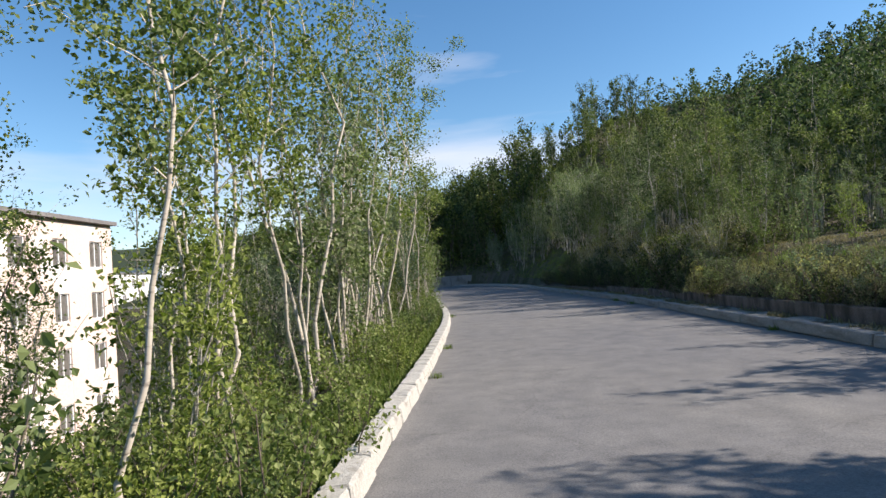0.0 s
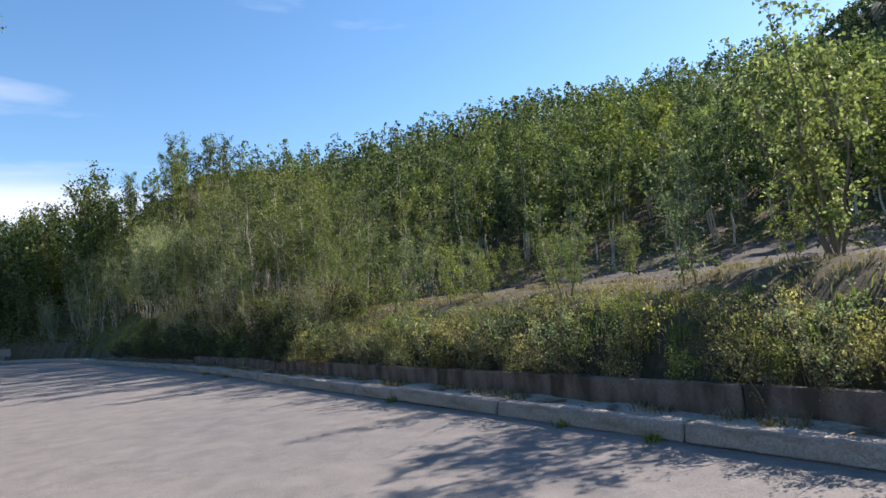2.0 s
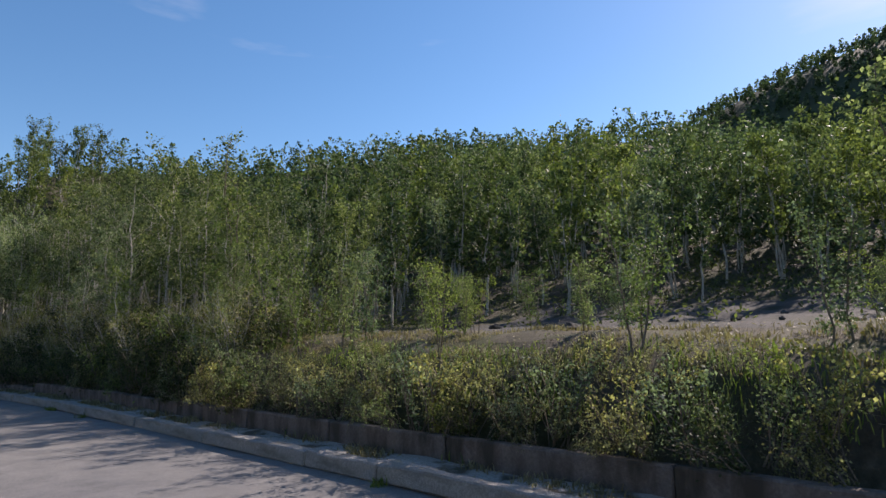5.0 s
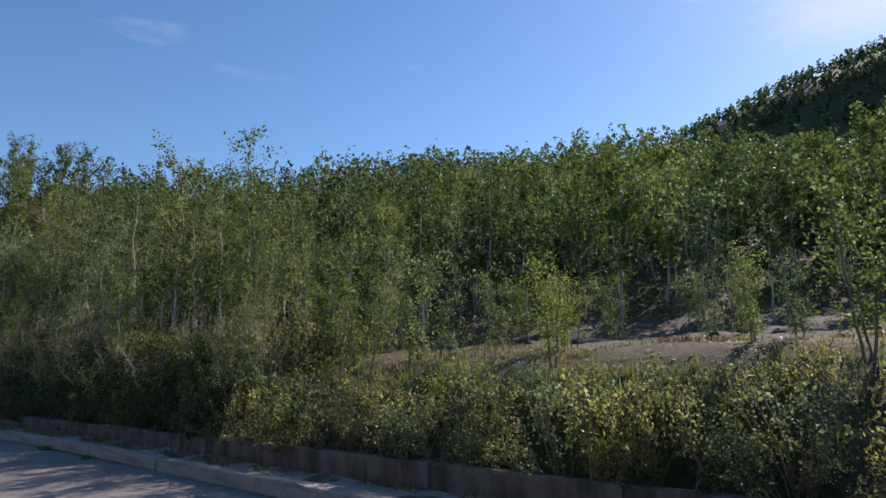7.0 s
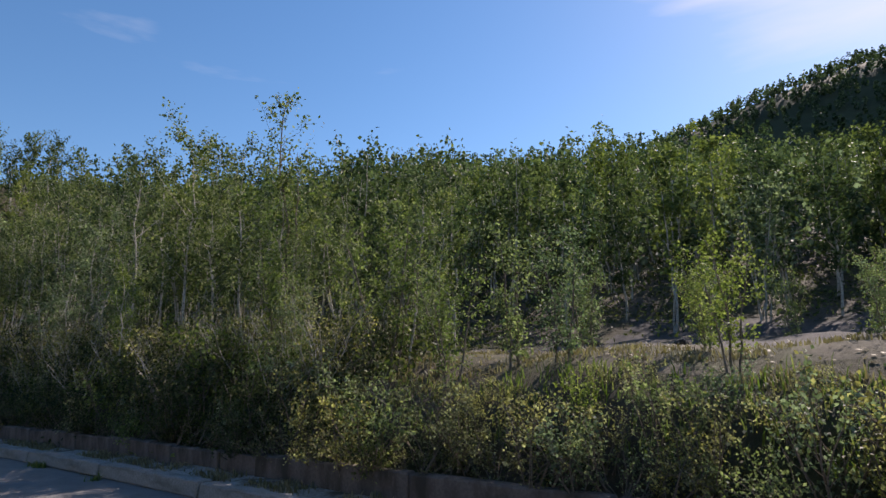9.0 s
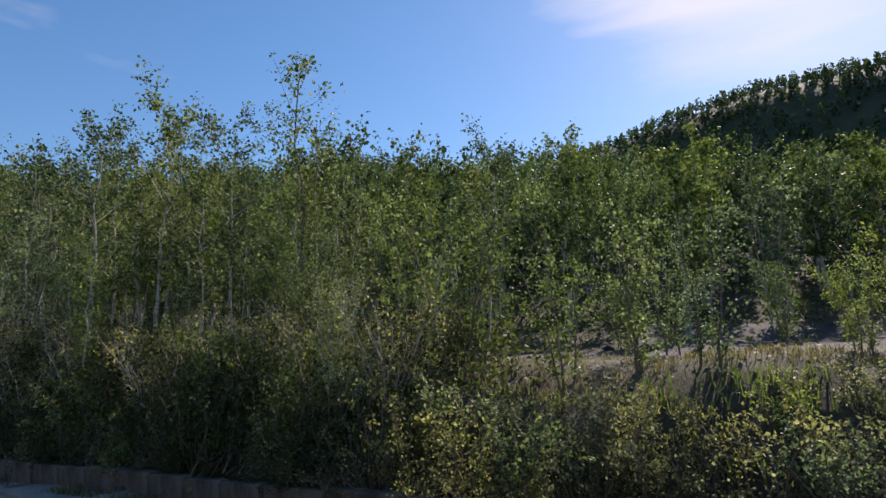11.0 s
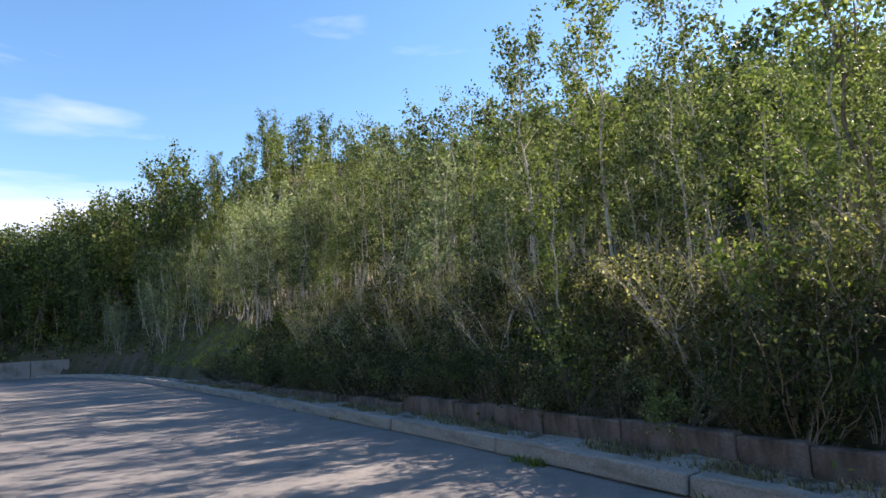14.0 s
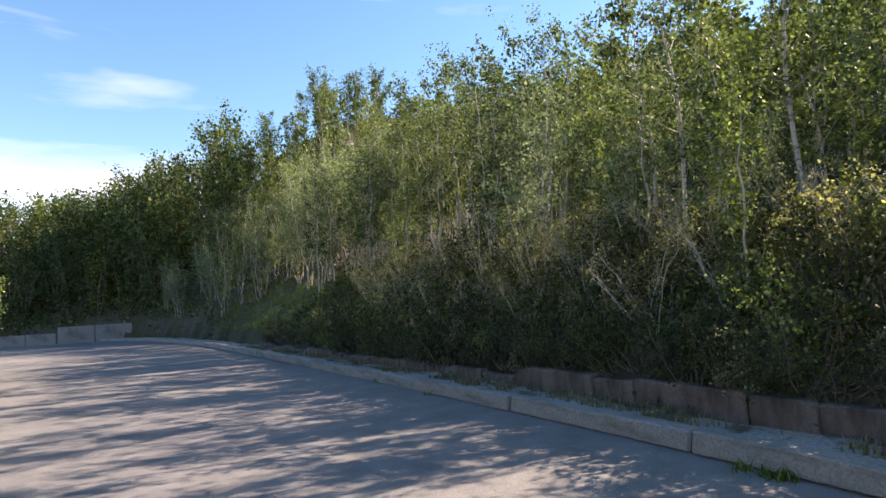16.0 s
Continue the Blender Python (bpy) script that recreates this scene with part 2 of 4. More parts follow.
def smooth_line(points, step):
    """A Catmull-Rom line through the points, resampled evenly."""
    p = np.array(points, float)
    q = np.vstack([2 * p[0] - p[1], p, 2 * p[-1] - p[-2]])
    dense = []
    for i in range(1, len(q) - 2):
        for u in np.linspace(0, 1, 40, endpoint=False):
            dense.append(0.5 * ((2 * q[i]) + (q[i + 1] - q[i - 1]) * u + (2 * q[i - 1] - 5 * q[i] + 4 * q[i + 1] - q[i + 2]) * u * u + (3 * q[i] - q[i - 1] - 3 * q[i + 1] + q[i + 2]) * u ** 3))
    d = np.array(dense + [p[-1]])
    s = np.concatenate([[0], np.cumsum(np.linalg.norm(np.diff(d, axis=0), axis=1))])
    at = np.arange(0, s[-1], step)
    return np.stack([np.interp(at, s, d[:, 0]), np.interp(at, s, d[:, 1])], 1)


RLINE, LLINE = smooth_line(RIGHT, 0.5), smooth_line(LEFT, 0.5)


def side_distance(x, y, line, sign):
    """Distance to the side of a road edge, positive away from the road."""
    yy = np.clip(y, line[0, 1], line[-1, 1])
    xe = np.interp(yy, line[:, 1], line[:, 0])
    slope = np.interp(yy, line[:, 1], np.gradient(line[:, 0], line[:, 1]))
    return sign * (x - xe) / np.sqrt(1 + slope ** 2)


def wave(x, y, size, seed):
    """Cheap smooth noise of about -1 to 1."""
    r = np.random.RandomState(seed)
    out = 0
    for k in range(5):
        a, p = r.uniform(0, 6.283, 2)
        f = 6.283 / size * r.uniform(0.6, 1.6)
        out = out + np.sin((x * math.cos(a) + y * math.sin(a)) * f + p)
    return out / 3.2


def softmin(a, b, k=0.6):
    h = np.clip(0.5 + 0.5 * (b - a) / k, 0, 1)
    return b * (1 - h) + a * h - k * h * (1 - h)


RIDGE_AZ = [40, 55, 62, 67, 72, 77, 82, 88, 95, 102, 112, 125, 145, 165]
RIDGE_EL = [3, 9, 14.2, 16.2, 18.5, 20.1, 21.1, 21.9, 21.7, 21.5, 19.7, 16, 10, 4]
WALL_OFF = 0.85                      # from the kerb's face to the low wall


def height(x, y):
    x, y = np.asarray(x, float), np.asarray(y, float)
    s = side_distance(x, y, RLINE, 1) - WALL_OFF
    l = side_distance(x, y, LLINE, -1) - 0.25
    # hill to the right
    gx = 0.15 * np.clip(x - 9, 0, 15) + (0.21 + 0.0055 * np.clip(y, 0, 45)) * np.clip(x - 24, 0, 60)
    gy = 0.08 * np.clip(y - 12, 0, 38) + 0.52 * np.clip(y - 50, 0, 36)
    plane = 0.6 + np.hypot(gx, gy) + 0.35 * wave(x, y, 22, 3)
    bank = 0.42 + (0.66 + 0.5 * np.clip((y - 50) / 25, 0, 1)) * np.maximum(s, 0)
    shelf = np.maximum(plane, 1.62 + 0.05 * s)
    hill = softmin(bank, shelf) + np.where(s > 0.4, 0.10, 0) * wave(x, y, 3.1, 5) * np.clip(s, 0, 1)
    az = np.degrees(np.arctan2(x - 3, y - 10))
    d = np.hypot(x - 3, y - 10)
    el = np.interp(az, RIDGE_AZ, RIDGE_EL, left=0, right=0)
    t = np.clip((d - 110) / 190, 0, 1)
    mount = np.tan(np.radians(el)) * 300 * t * t * (3 - 2 * t)
    hill = np.maximum(hill, mount)
    # slope down to the valley on the other side
    down = -0.04 - 0.40 * np.maximum(l - 0.7, 0) + 0.09 * wave(x, y, 4.0, 9) * np.clip(l - 0.3, 0, 1)
    far = np.clip((np.hypot(x, y) - 500) / 1200, 0, 1)
    valley = np.maximum(down, -9.2 + 0.3 * wave(x, y, 30, 4)) + far * (130 + 50 * wave(x, y, 900, 8))
    hill = hill + np.clip((np.hypot(x, y) - 500) / 1200, 0, 1) * 160
    z = np.where(s > 0.42, hill, np.where(l > 0, valley, -0.07))
    return z


def at_ground(x, y):
    return float(height(x, y))


# ---------------------------------------------------------------- mesh helpers
def mesh_from(name, verts, quads=None, tris=None, materials=(), smooth=False, slots=None):
    me = bpy.data.meshes.new(name)
    verts = np.asarray(verts, np.float32)
    me.vertices.add(len(verts))
    me.vertices.foreach_set("co", verts.ravel())
    nq = 0 if quads is None else len(quads)
    nt_ = 0 if tris is None else len(tris)
    loops = np.concatenate([np.asarray(q, np.int32).ravel() for q in (quads, tris) if q is not None and len(q)])
    starts = np.concatenate([np.arange(nq) * 4, nq * 4 + np.arange(nt_) * 3]).astype(np.int32)
    me.loops.add(len(loops))
    me.loops.foreach_set("vertex_index", loops)
    me.polygons.add(nq + nt_)
    me.polygons.foreach_set("loop_start", starts)
    for m in materials:
        me.materials.append(m)
    if slots is not None:
        me.polygons.foreach_set("material_index", np.asarray(slots, np.int32))
    me.polygons.foreach_set("use_smooth", np.full(nq + nt_, smooth))
    me.update(calc_edges=True)
    return me


def part(name, data, parent, label=""):
    ob = new(name, data)
    ob.parent = parent
    return tagged(ob, label)


def mesh_of(name, bm, material, smooth=False):
    me = bpy.data.meshes.new(name)
    bm.to_mesh(me)
    bm.free()
    me.materials.append(material)
    for p in me.polygons:
        p.use_smooth = smooth
    return me


def bm_box(bm, x0, x1, y0, y1, z0, z1):
    m = Matrix.Translation(((x0 + x1) / 2, (y0 + y1) / 2, (z0 + z1) / 2)) @ Matrix.Diagonal((x1 - x0, y1 - y0, z1 - z0, 1))
    return bmesh.ops.create_cube(bm, size=1, matrix=m)["verts"]


# ---------------------------------------------------------------- ground, road, verge
def graded(lo, hi, fine_lo, fine_hi, step, grow=1.22):
    v = list(np.arange(fine_lo, fine_hi + step / 2, step))
    d, x = step, v[-1]
    while x < hi:
        d *= grow
        x += d
        v.append(min(x, hi))
    d, x = step, v[0]
    while x > lo:
        d *= grow
        x -= d
        v.insert(0, max(x, lo))
    return np.array(v)


def build_ground():
    xs, ys = graded(-2600, 2600, -12, 34, 0.45, 1.12), graded(-2600, 2600, -8, 84, 0.6, 1.12)
    gx, gy = np.meshgrid(xs, ys)
    gz = height(gx, gy)
    n, m = gx.shape
    idx = np.arange(n * m).reshape(n, m)
    quads = np.stack([idx[:-1, :-1], idx[:-1, 1:], idx[1:, 1:], idx[1:, :-1]], -1).reshape(-1, 4)
    cx, cy = gx[:-1, :-1].ravel() + 0.3, gy[:-1, :-1].ravel() + 0.3
    s = side_distance(cx, cy, RLINE, 1) - WALL_OFF
    slot = np.zeros(len(quads), int)
    nz = wave(cx, cy, 2.6, 12)
    slot[(cy < 19.5 + nz) & (s > 3.9 + 0.5 * nz) & (s < 15 + nz) & (cy > -6)] = 1
    slot[(cy < 20.5 + nz) & (s > 2.0 + 0.35 * nz) & (s < 3.7 + 0.5 * nz) & (cy > -12) & (nz > -0.35)] = 2
    slot[((cx - 8.9) / 1.6) ** 2 + ((cy - 50.5) / 3.4) ** 2 < 1 + 0.5 * nz] = 2
    slot[np.hypot(cx, cy) > 100] = 3
    me = mesh_from("ground", np.stack([gx, gy, gz], -1).reshape(-1, 3), quads, materials=(SOIL, GRIT, SAND, FAR_SLOPE), smooth=True, slots=slot)
    tagged(new("ground", me), "brown woodland soil with moss, grit and a sandy path", "ground", kind="structure")


def ribbon(name, left, right, z, material, cross=10, lift=None):
    """A sheet between two lines of the same length."""
    n = len(left)
    u = np.linspace(0, 1, cross)[None, :, None]
    p = left[:, None, :] * (1 - u) + right[:, None, :] * u
    zz = np.full(p.shape[:2], z)
    if lift is not None:
        zz = zz + lift(p[..., 0], p[..., 1])
    idx = np.arange(n * cross).reshape(n, cross)
    quads = np.stack([idx[:-1, :-1], idx[:-1, 1:], idx[1:, 1:], idx[1:, :-1]], -1).reshape(-1, 4)
    return mesh_from(name, np.concatenate([p, zz[..., None]], -1).reshape(-1, 3), quads, materials=(material,), smooth=True)


def offset(line, d):
    t = np.gradient(line, axis=0)
    t /= np.linalg.norm(t, axis=1, keepdims=True)
    return line + np.stack([t[:, 1], -t[:, 0]], 1) * d


def even(line, n):
    s = np.concatenate([[0], np.cumsum(np.linalg.norm(np.diff(line, axis=0), axis=1))])
    at = np.linspace(0, s[-1], n)
    return np.stack([np.interp(at, s, line[:, 0]), np.interp(at, s, line[:, 1])], 1)


build_ground()
road = new("road", ribbon("road", even(offset(LLINE, -0.08), 360), even(offset(RLINE, 0.08), 360), 0.0, ASPHALT, 14, lambda x, y: 0.012 * wave(x, y, 3.3, 31)))
tagged(road, "worn pale grey asphalt road with cracks and dust", "road", kind="structure")
verge = new("pavement", ribbon("pavement", offset(RLINE, 0.18), offset(RLINE, WALL_OFF + 0.2), 0.155, STRIP, 7, lambda x, y: 0.03 * wave(x, y, 0.9, 17) + 0.03 * wave(x, y, 2.7, 18)))
tagged(verge, "gritty broken concrete strip behind the kerb", "pavement", kind="structure")


def rough_block(name, length, depth, tall, material, chip, seed, cuts=5, taper=0.0, mirror=False):
    """A cast concrete block with rounded, chipped edges; origin at the base of its road face, running along +y."""
    r = random.Random(seed)
    bm = bmesh.new()
    bm_box(bm, 0, depth, 0, length, 0, tall)
    if taper:
        for v in bm.verts:
            if v.co.z > tall / 2 and v.co.x < depth / 2:
                v.co.x += taper
    bmesh.ops.bevel(bm, geom=[e for e in bm.edges], offset=0.02, segments=1, affect="EDGES")
    long_edges = [e for e in bm.edges if abs((e.verts[0].co - e.verts[1].co).y) > length * 0.5]
    bmesh.ops.subdivide_edges(bm, edges=long_edges, cuts=cuts, use_grid_fill=True)
    for v in bm.verts:
        top = max(0.0, v.co.z / tall)
        k = noise.noise(Vector((v.co.x * 6 + seed, v.co.y * 3.2, v.co.z * 6)))
        v.co += Vector((0.5 * k, 0.25 * noise.noise(v.co * 4 + Vector((9, seed, 0))), -abs(k) * top)) * chip
        v.co.x += r.uniform(-0.15, 0.15) * chip
    if mirror:
        for v in bm.verts:
            v.co.x = -v.co.x
        bmesh.ops.reverse_faces(bm, faces=bm.faces)
    return mesh_of(name, bm, material)


def lay_blocks(parent, line, start, meshes, lengths, gap, wobble, seed, name, stop):
    """Blocks end to end along a line from arc length start."""
    r = random.Random(seed)
    s = np.concatenate([[0], np.cumsum(np.linalg.norm(np.diff(line, axis=0), axis=1))])
    at = start
    while at < min(stop, s[-1] - 4):
        i = r.randrange(len(meshes))
        L = lengths[i]
        p = [np.interp(v, s, line[:, 0]) for v in (at, at + L)]
        q = [np.interp(v, s, line[:, 1]) for v in (at, at + L)]
        ang = math.degrees(math.atan2(-(p[1] - p[0]), q[1] - q[0]))
        ob = part(name, meshes[i], parent)
        m = pose(p[0] + r.uniform(-1, 1) * wobble, q[0], r.uniform(-1, 0.4) * wobble, r.uniform(-1, 1) * wobble * 12, r.uniform(-1, 1) * wobble * 60, ang)
        ob.matrix_basis = m
        at += L + gap * r.uniform(0.5, 1.5)


# ---------------------------------------------------------------- plants
def tubes(lines, sides):
    """Tapered tubes round polylines given as (points, radii)."""
    verts, quads, base = [], [], 0
    for pts, rad, k in lines:
        n = len(pts)
        t = np.gradient(pts, axis=0)
        t /= np.linalg.norm(t, axis=1, keepdims=True) + 1e-9
        ref = np.array([1.0, 0.13, 0.07])
        u = np.cross(t, ref)
        u /= np.linalg.norm(u, axis=1, keepdims=True) + 1e-9
        v = np.cross(t, u)
        a = np.arange(k) * 2 * math.pi / k
        ring = pts[:, None, :] + rad[:, None, None] * (np.cos(a)[None, :, None] * u[:, None, :] + np.sin(a)[None, :, None] * v[:, None, :])
        verts.append(ring.reshape(-1, 3))
        idx = base + np.arange(n * k).reshape(n, k)
        nxt = np.roll(idx, -1, axis=1)
        quads.append(np.stack([idx[:-1], nxt[:-1], nxt[1:], idx[1:]], -1).reshape(-1, 4))
        base += n * k
    return np.concatenate(verts), np.concatenate(quads)


def leaf_sheet(r, anchors, count, size, scatter, droop=0.35, wide=0.72):
    """Many small folded leaves scattered round the anchor points."""
    n = count
    weight = r.gamma(0.55, 1.0, len(anchors)) + 0.06           # leaves gather in tufts
    p = anchors[r.choice(len(anchors), n, p=weight / weight.sum())] + r.normal(0, scatter, (n, 3))
    axis = r.normal(0, 1, (n, 3))
    axis[:, 2] -= droop
    axis /= np.linalg.norm(axis, axis=1, keepdims=True)
    side = np.cross(axis, r.normal(0, 1, (n, 3)) + np.array([0, 0, 1.2]))
    side /= np.linalg.norm(side, axis=1, keepdims=True) + 1e-9
    up = np.cross(side, axis)
    L = size * r.uniform(0.65, 1.35, (n, 1))
    W = L * wide * r.uniform(0.75, 1.2, (n, 1))
    a = p
    b = p + axis * L * 0.45 + side * W * 0.5 + up * L * 0.10
    c = p + axis * L - up * L * 0.06
    d = p + axis * L * 0.45 - side * W * 0.5 + up * L * 0.10
    verts = np.stack([a, b, c, d], 1).reshape(-1, 3)
    return verts, np.arange(4 * n).reshape(n, 4)


def grow(seed, tall, stems=1, spread=0.15, lean=(0, 0), crown_from=0.3, limb=1.0, limbs=18, twigs=3, leaves=2500, leaf=0.06,
         r0=0.05, up=0.9, scatter=0.09, wobble=0.05, vary=0.35, sides=6, bare=0.0, joints=11):
    """Stems with limbs and twigs, and the leaves on them: two meshes' worth of arrays."""
    r = np.random.RandomState(seed)
    lines, anchors = [], []
    for si in range(stems):
        h = tall * (1 - vary * r.uniform(0, 1) * (si > 0))
        a = r.uniform(0, 6.283)
        base = np.array([math.cos(a), math.sin(a), 0]) * (0.14 * (stems > 1)) * r.uniform(0.3, 1.2)
        lx, ly = lean[0] + spread * math.cos(a) * (stems > 1 or 0.3), lean[1] + spread * math.sin(a) * (stems > 1 or 0.3)
        n = joints
        u = np.linspace(0, 1, n)
        jig = np.cumsum(r.normal(0, wobble * h / n * 2.2, (n, 2)), axis=0)
        pts = np.stack([base[0] + lx * h * u ** 1.25 + jig[:, 0], base[1] + ly * h * u ** 1.25 + jig[:, 1], -0.25 + (h + 0.25) * u], 1)
        rad = r0 * (h / tall) * np.maximum(1 - u, 0.05) ** 0.8 + 0.004
        lines.append((pts, rad, sides))
        ga = r.uniform(0, 6.283)
        for j in range(limbs):
            w = crown_from + (0.98 - crown_from) * (j + r.uniform(0, 1)) / limbs
            o = np.array([np.interp(w, u, pts[:, k]) for k in range(3)])
            ga += 2.4 + r.uniform(-0.5, 0.5)
            rel = (w - crown_from) / (1 - crown_from)
            L = limb * (0.35 + 0.65 * math.sin(math.pi * min(1, 0.22 + 0.8 * (1 - rel)))) * r.uniform(0.6, 1.25)
            dirn = np.array([math.cos(ga), math.sin(ga), up * r.uniform(0.5, 1.3)])
            dirn /= np.linalg.norm(dirn)
            m = 4
            v = np.linspace(0, 1, m)[:, None]
            q = o + dirn * L * v + np.array([0, 0, 1.0]) * (L * 0.22) * v ** 2 + np.cumsum(r.normal(0, L * 0.035, (m, 3)), axis=0) * (v > 0)
            lr = max(0.0045, float(np.interp(w, u, rad)) * 0.5)
            lines.append((q, lr * np.linspace(1, 0.25, m), 3))
            if r.uniform() < bare:
                continue
            for tt in np.linspace(0.35, 1, 6):
                anchors.append(np.array([np.interp(tt, v[:, 0], q[:, k]) for k in range(3)]))
            for _ in range(twigs):
                tt = r.uniform(0.3, 0.95)
                o2 = np.array([np.interp(tt, v[:, 0], q[:, k]) for k in range(3)])
                d2 = dirn + r.normal(0, 0.75, 3)
                d2 /= np.linalg.norm(d2)
                q2 = o2 + d2 * (L * r.uniform(0.25, 0.5)) * np.linspace(0, 1, 2)[:, None]
                lines.append((q2, np.array([0.0045, 0.002]), 3))
                for f in (0.4, 0.7, 1.0):
                    anchors.append(o2 + (q2[1] - o2) * f)
        for w in np.linspace(max(crown_from, 0.75), 1, 7):
            anchors.append(np.array([np.interp(w, u, pts[:, k]) for k in range(3)]))
    tv, tq = tubes(lines, sides)
    lv, lq = leaf_sheet(r, np.array(anchors), leaves, leaf, scatter)
    return tv, tq, lv, lq


def plant(name, label, category, bark, foliage, group="", **shape):
    """One tree or shrub at the origin: an empty with trunk and crown."""
    tv, tq, lv, lq = grow(**shape)
    top = tagged(new(name), label, category, group)
    part("trunk", mesh_from("trunk", tv, tq, materials=(bark,), smooth=True), top)
    part("crown", mesh_from("crown", lv, lq, materials=(foliage,)), top)
    return top


PICK = random.Random(41)


def set_plant(src, x, y, size=1.0, turn=None, lean=0.0, sink=0.0, label="", tilt=(0, 0)):
    s = beyond(x, y)
    z = at_ground(x, y) if not 0 < s < 0.43 else 0.42 + 0.66 * s
    m = pose(x, y, z - sink, tilt[0] + PICK.uniform(-lean, lean), tilt[1] + PICK.uniform(-lean, lean), PICK.uniform(0, 360) if turn is None else turn)
    ob = copy_thing(src, m @ Matrix.Diagonal((size, size, size, 1)))
    ob.matrix_basis = m
    ob.scale = (size, size, size)
    return tagged(ob, label)


def drop(src):
    """Take the pattern plant away once its copies stand."""
    for o in (*src.children_recursive, src):
        bpy.data.objects.remove(o)


WOOD_G = "trees of the hillside wood"
STAND_G = "trees of the roadside stand"
VALLEY_G = "trees along the valley edge"
HEDGE_G = "shrubs on the roadside bank"

# trees of the stand beside the road, with pale upright stems
stand = [
    plant("young_birch", "slender young birch with pale stem and sparse green leaves", "tree", BARK, LEAF, STAND_G, seed=11, tall=6.2, stems=1, crown_from=0.34, limb=1.3, limbs=22, leaves=2200, leaf=0.092, r0=0.042, scatter=0.10, wobble=0.08),
    plant("aspen_clump", "clump of thin pale-stemmed aspens in fresh leaf", "tree", BARK, LEAF, STAND_G, seed=12, tall=5.6, stems=4, spread=0.10, crown_from=0.38, limb=0.95, limbs=11, twigs=1, leaves=2500, leaf=0.090, r0=0.030, scatter=0.10, wobble=0.08),
    plant("willow_clump", "many-stemmed grey-green willow with upright pale shoots", "tree", BARK, LEAF_PALE, STAND_G, seed=13, tall=4.6, stems=6, spread=0.16, crown_from=0.35, limb=0.75, limbs=8, twigs=1, leaves=2400, leaf=0.088, r0=0.024, scatter=0.10, wobble=0.09),
    plant("young_birch", "young birch with forked stem and yellow-green leaves", "tree", BARK, LEAF_BRIGHT, STAND_G, seed=14, tall=5.2, stems=2, spread=0.08, crown_from=0.3, limb=1.05, limbs=15, leaves=2200, leaf=0.092, r0=0.035, scatter=0.10, wobble=0.08),
]
tall_birch = plant("tall_birch", "tall thin forked birch rising above the stand", "tree", BARK_DARK, LEAF, "", seed=21, tall=6.7, stems=2, spread=0.05, crown_from=0.45, limb=0.8, limbs=17, twigs=3, leaves=1300, leaf=0.085, r0=0.045, scatter=0.09, vary=0.25, bare=0.2)
sapling = plant("birch_sapling", "leaning sapling with bright yellow-green leaves", "sapling", BARK_DARK, LEAF_BRIGHT, "saplings on the bank", seed=31, tall=2.3, stems=3, spread=0.28, crown_from=0.3, limb=0.5, limbs=10, twigs=3, leaves=1500, leaf=0.06, r0=0.022, scatter=0.07)
sapling_b = plant("willow_sapling", "small upright sapling with pale green leaves", "sapling", BARK_DARK, LEAF_SALLOW, "saplings on the bank", seed=32, tall=1.9, stems=2, spread=0.12, crown_from=0.15, limb=0.4, limbs=12, twigs=2, leaves=1500, leaf=0.054, r0=0.018, scatter=0.07)
bank_tree = plant("bank_willow", "broad leafy willow on the bank above the wall", "tree", BARK_DARK, LEAF_SALLOW, "", seed=33, tall=4.0, stems=6, spread=0.24, crown_from=0.2, limb=0.75, limbs=12, twigs=3, leaves=4200, leaf=0.092, r0=0.03, scatter=0.08, wobble=0.09)
hedge = [
    plant("bank_shrub", "dense low shrub with brownish green leaves and bare twigs", "shrub", BARK_DARK, LEAF_DULL, HEDGE_G, seed=41, tall=1.15, stems=9, spread=0.42, crown_from=0.12, limb=0.36, limbs=4, twigs=1, leaves=820, leaf=0.058, r0=0.013, scatter=0.06, sides=3, wobble=0.14, joints=6),
    plant("bank_shrub", "low leafy shrub with small yellowish green leaves", "shrub", BARK_DARK, LEAF_BRIGHT, HEDGE_G, seed=42, tall=1.0, stems=8, spread=0.40, crown_from=0.1, limb=0.34, limbs=4, twigs=1, leaves=780, leaf=0.058, r0=0.012, scatter=0.06, sides=3, wobble=0.14, joints=6),
    plant("bank_shrub", "low shrub with pale green leaves and tangled thin stems", "shrub", BARK_DARK, LEAF_PALE, HEDGE_G, seed=43, tall=1.25, stems=9, spread=0.45, crown_from=0.15, limb=0.38, limbs=4, twigs=1, leaves=780, leaf=0.058, r0=0.013, scatter=0.06, sides=3, wobble=0.14, joints=6),
    # shrub whose leaf colour already holds the shade of the stand
    plant("bank_shrub", "green shrub with thin brown stems, leaves darkened for shade", "shrub", BARK_DARK, LEAF_SHADE, HEDGE_G, seed=45, tall=1.2, stems=9, spread=0.45, crown_from=0.12, limb=0.38, limbs=4, twigs=1, leaves=800, leaf=0.068, r0=0.012, scatter=0.07, sides=3, wobble=0.14, joints=6),
]
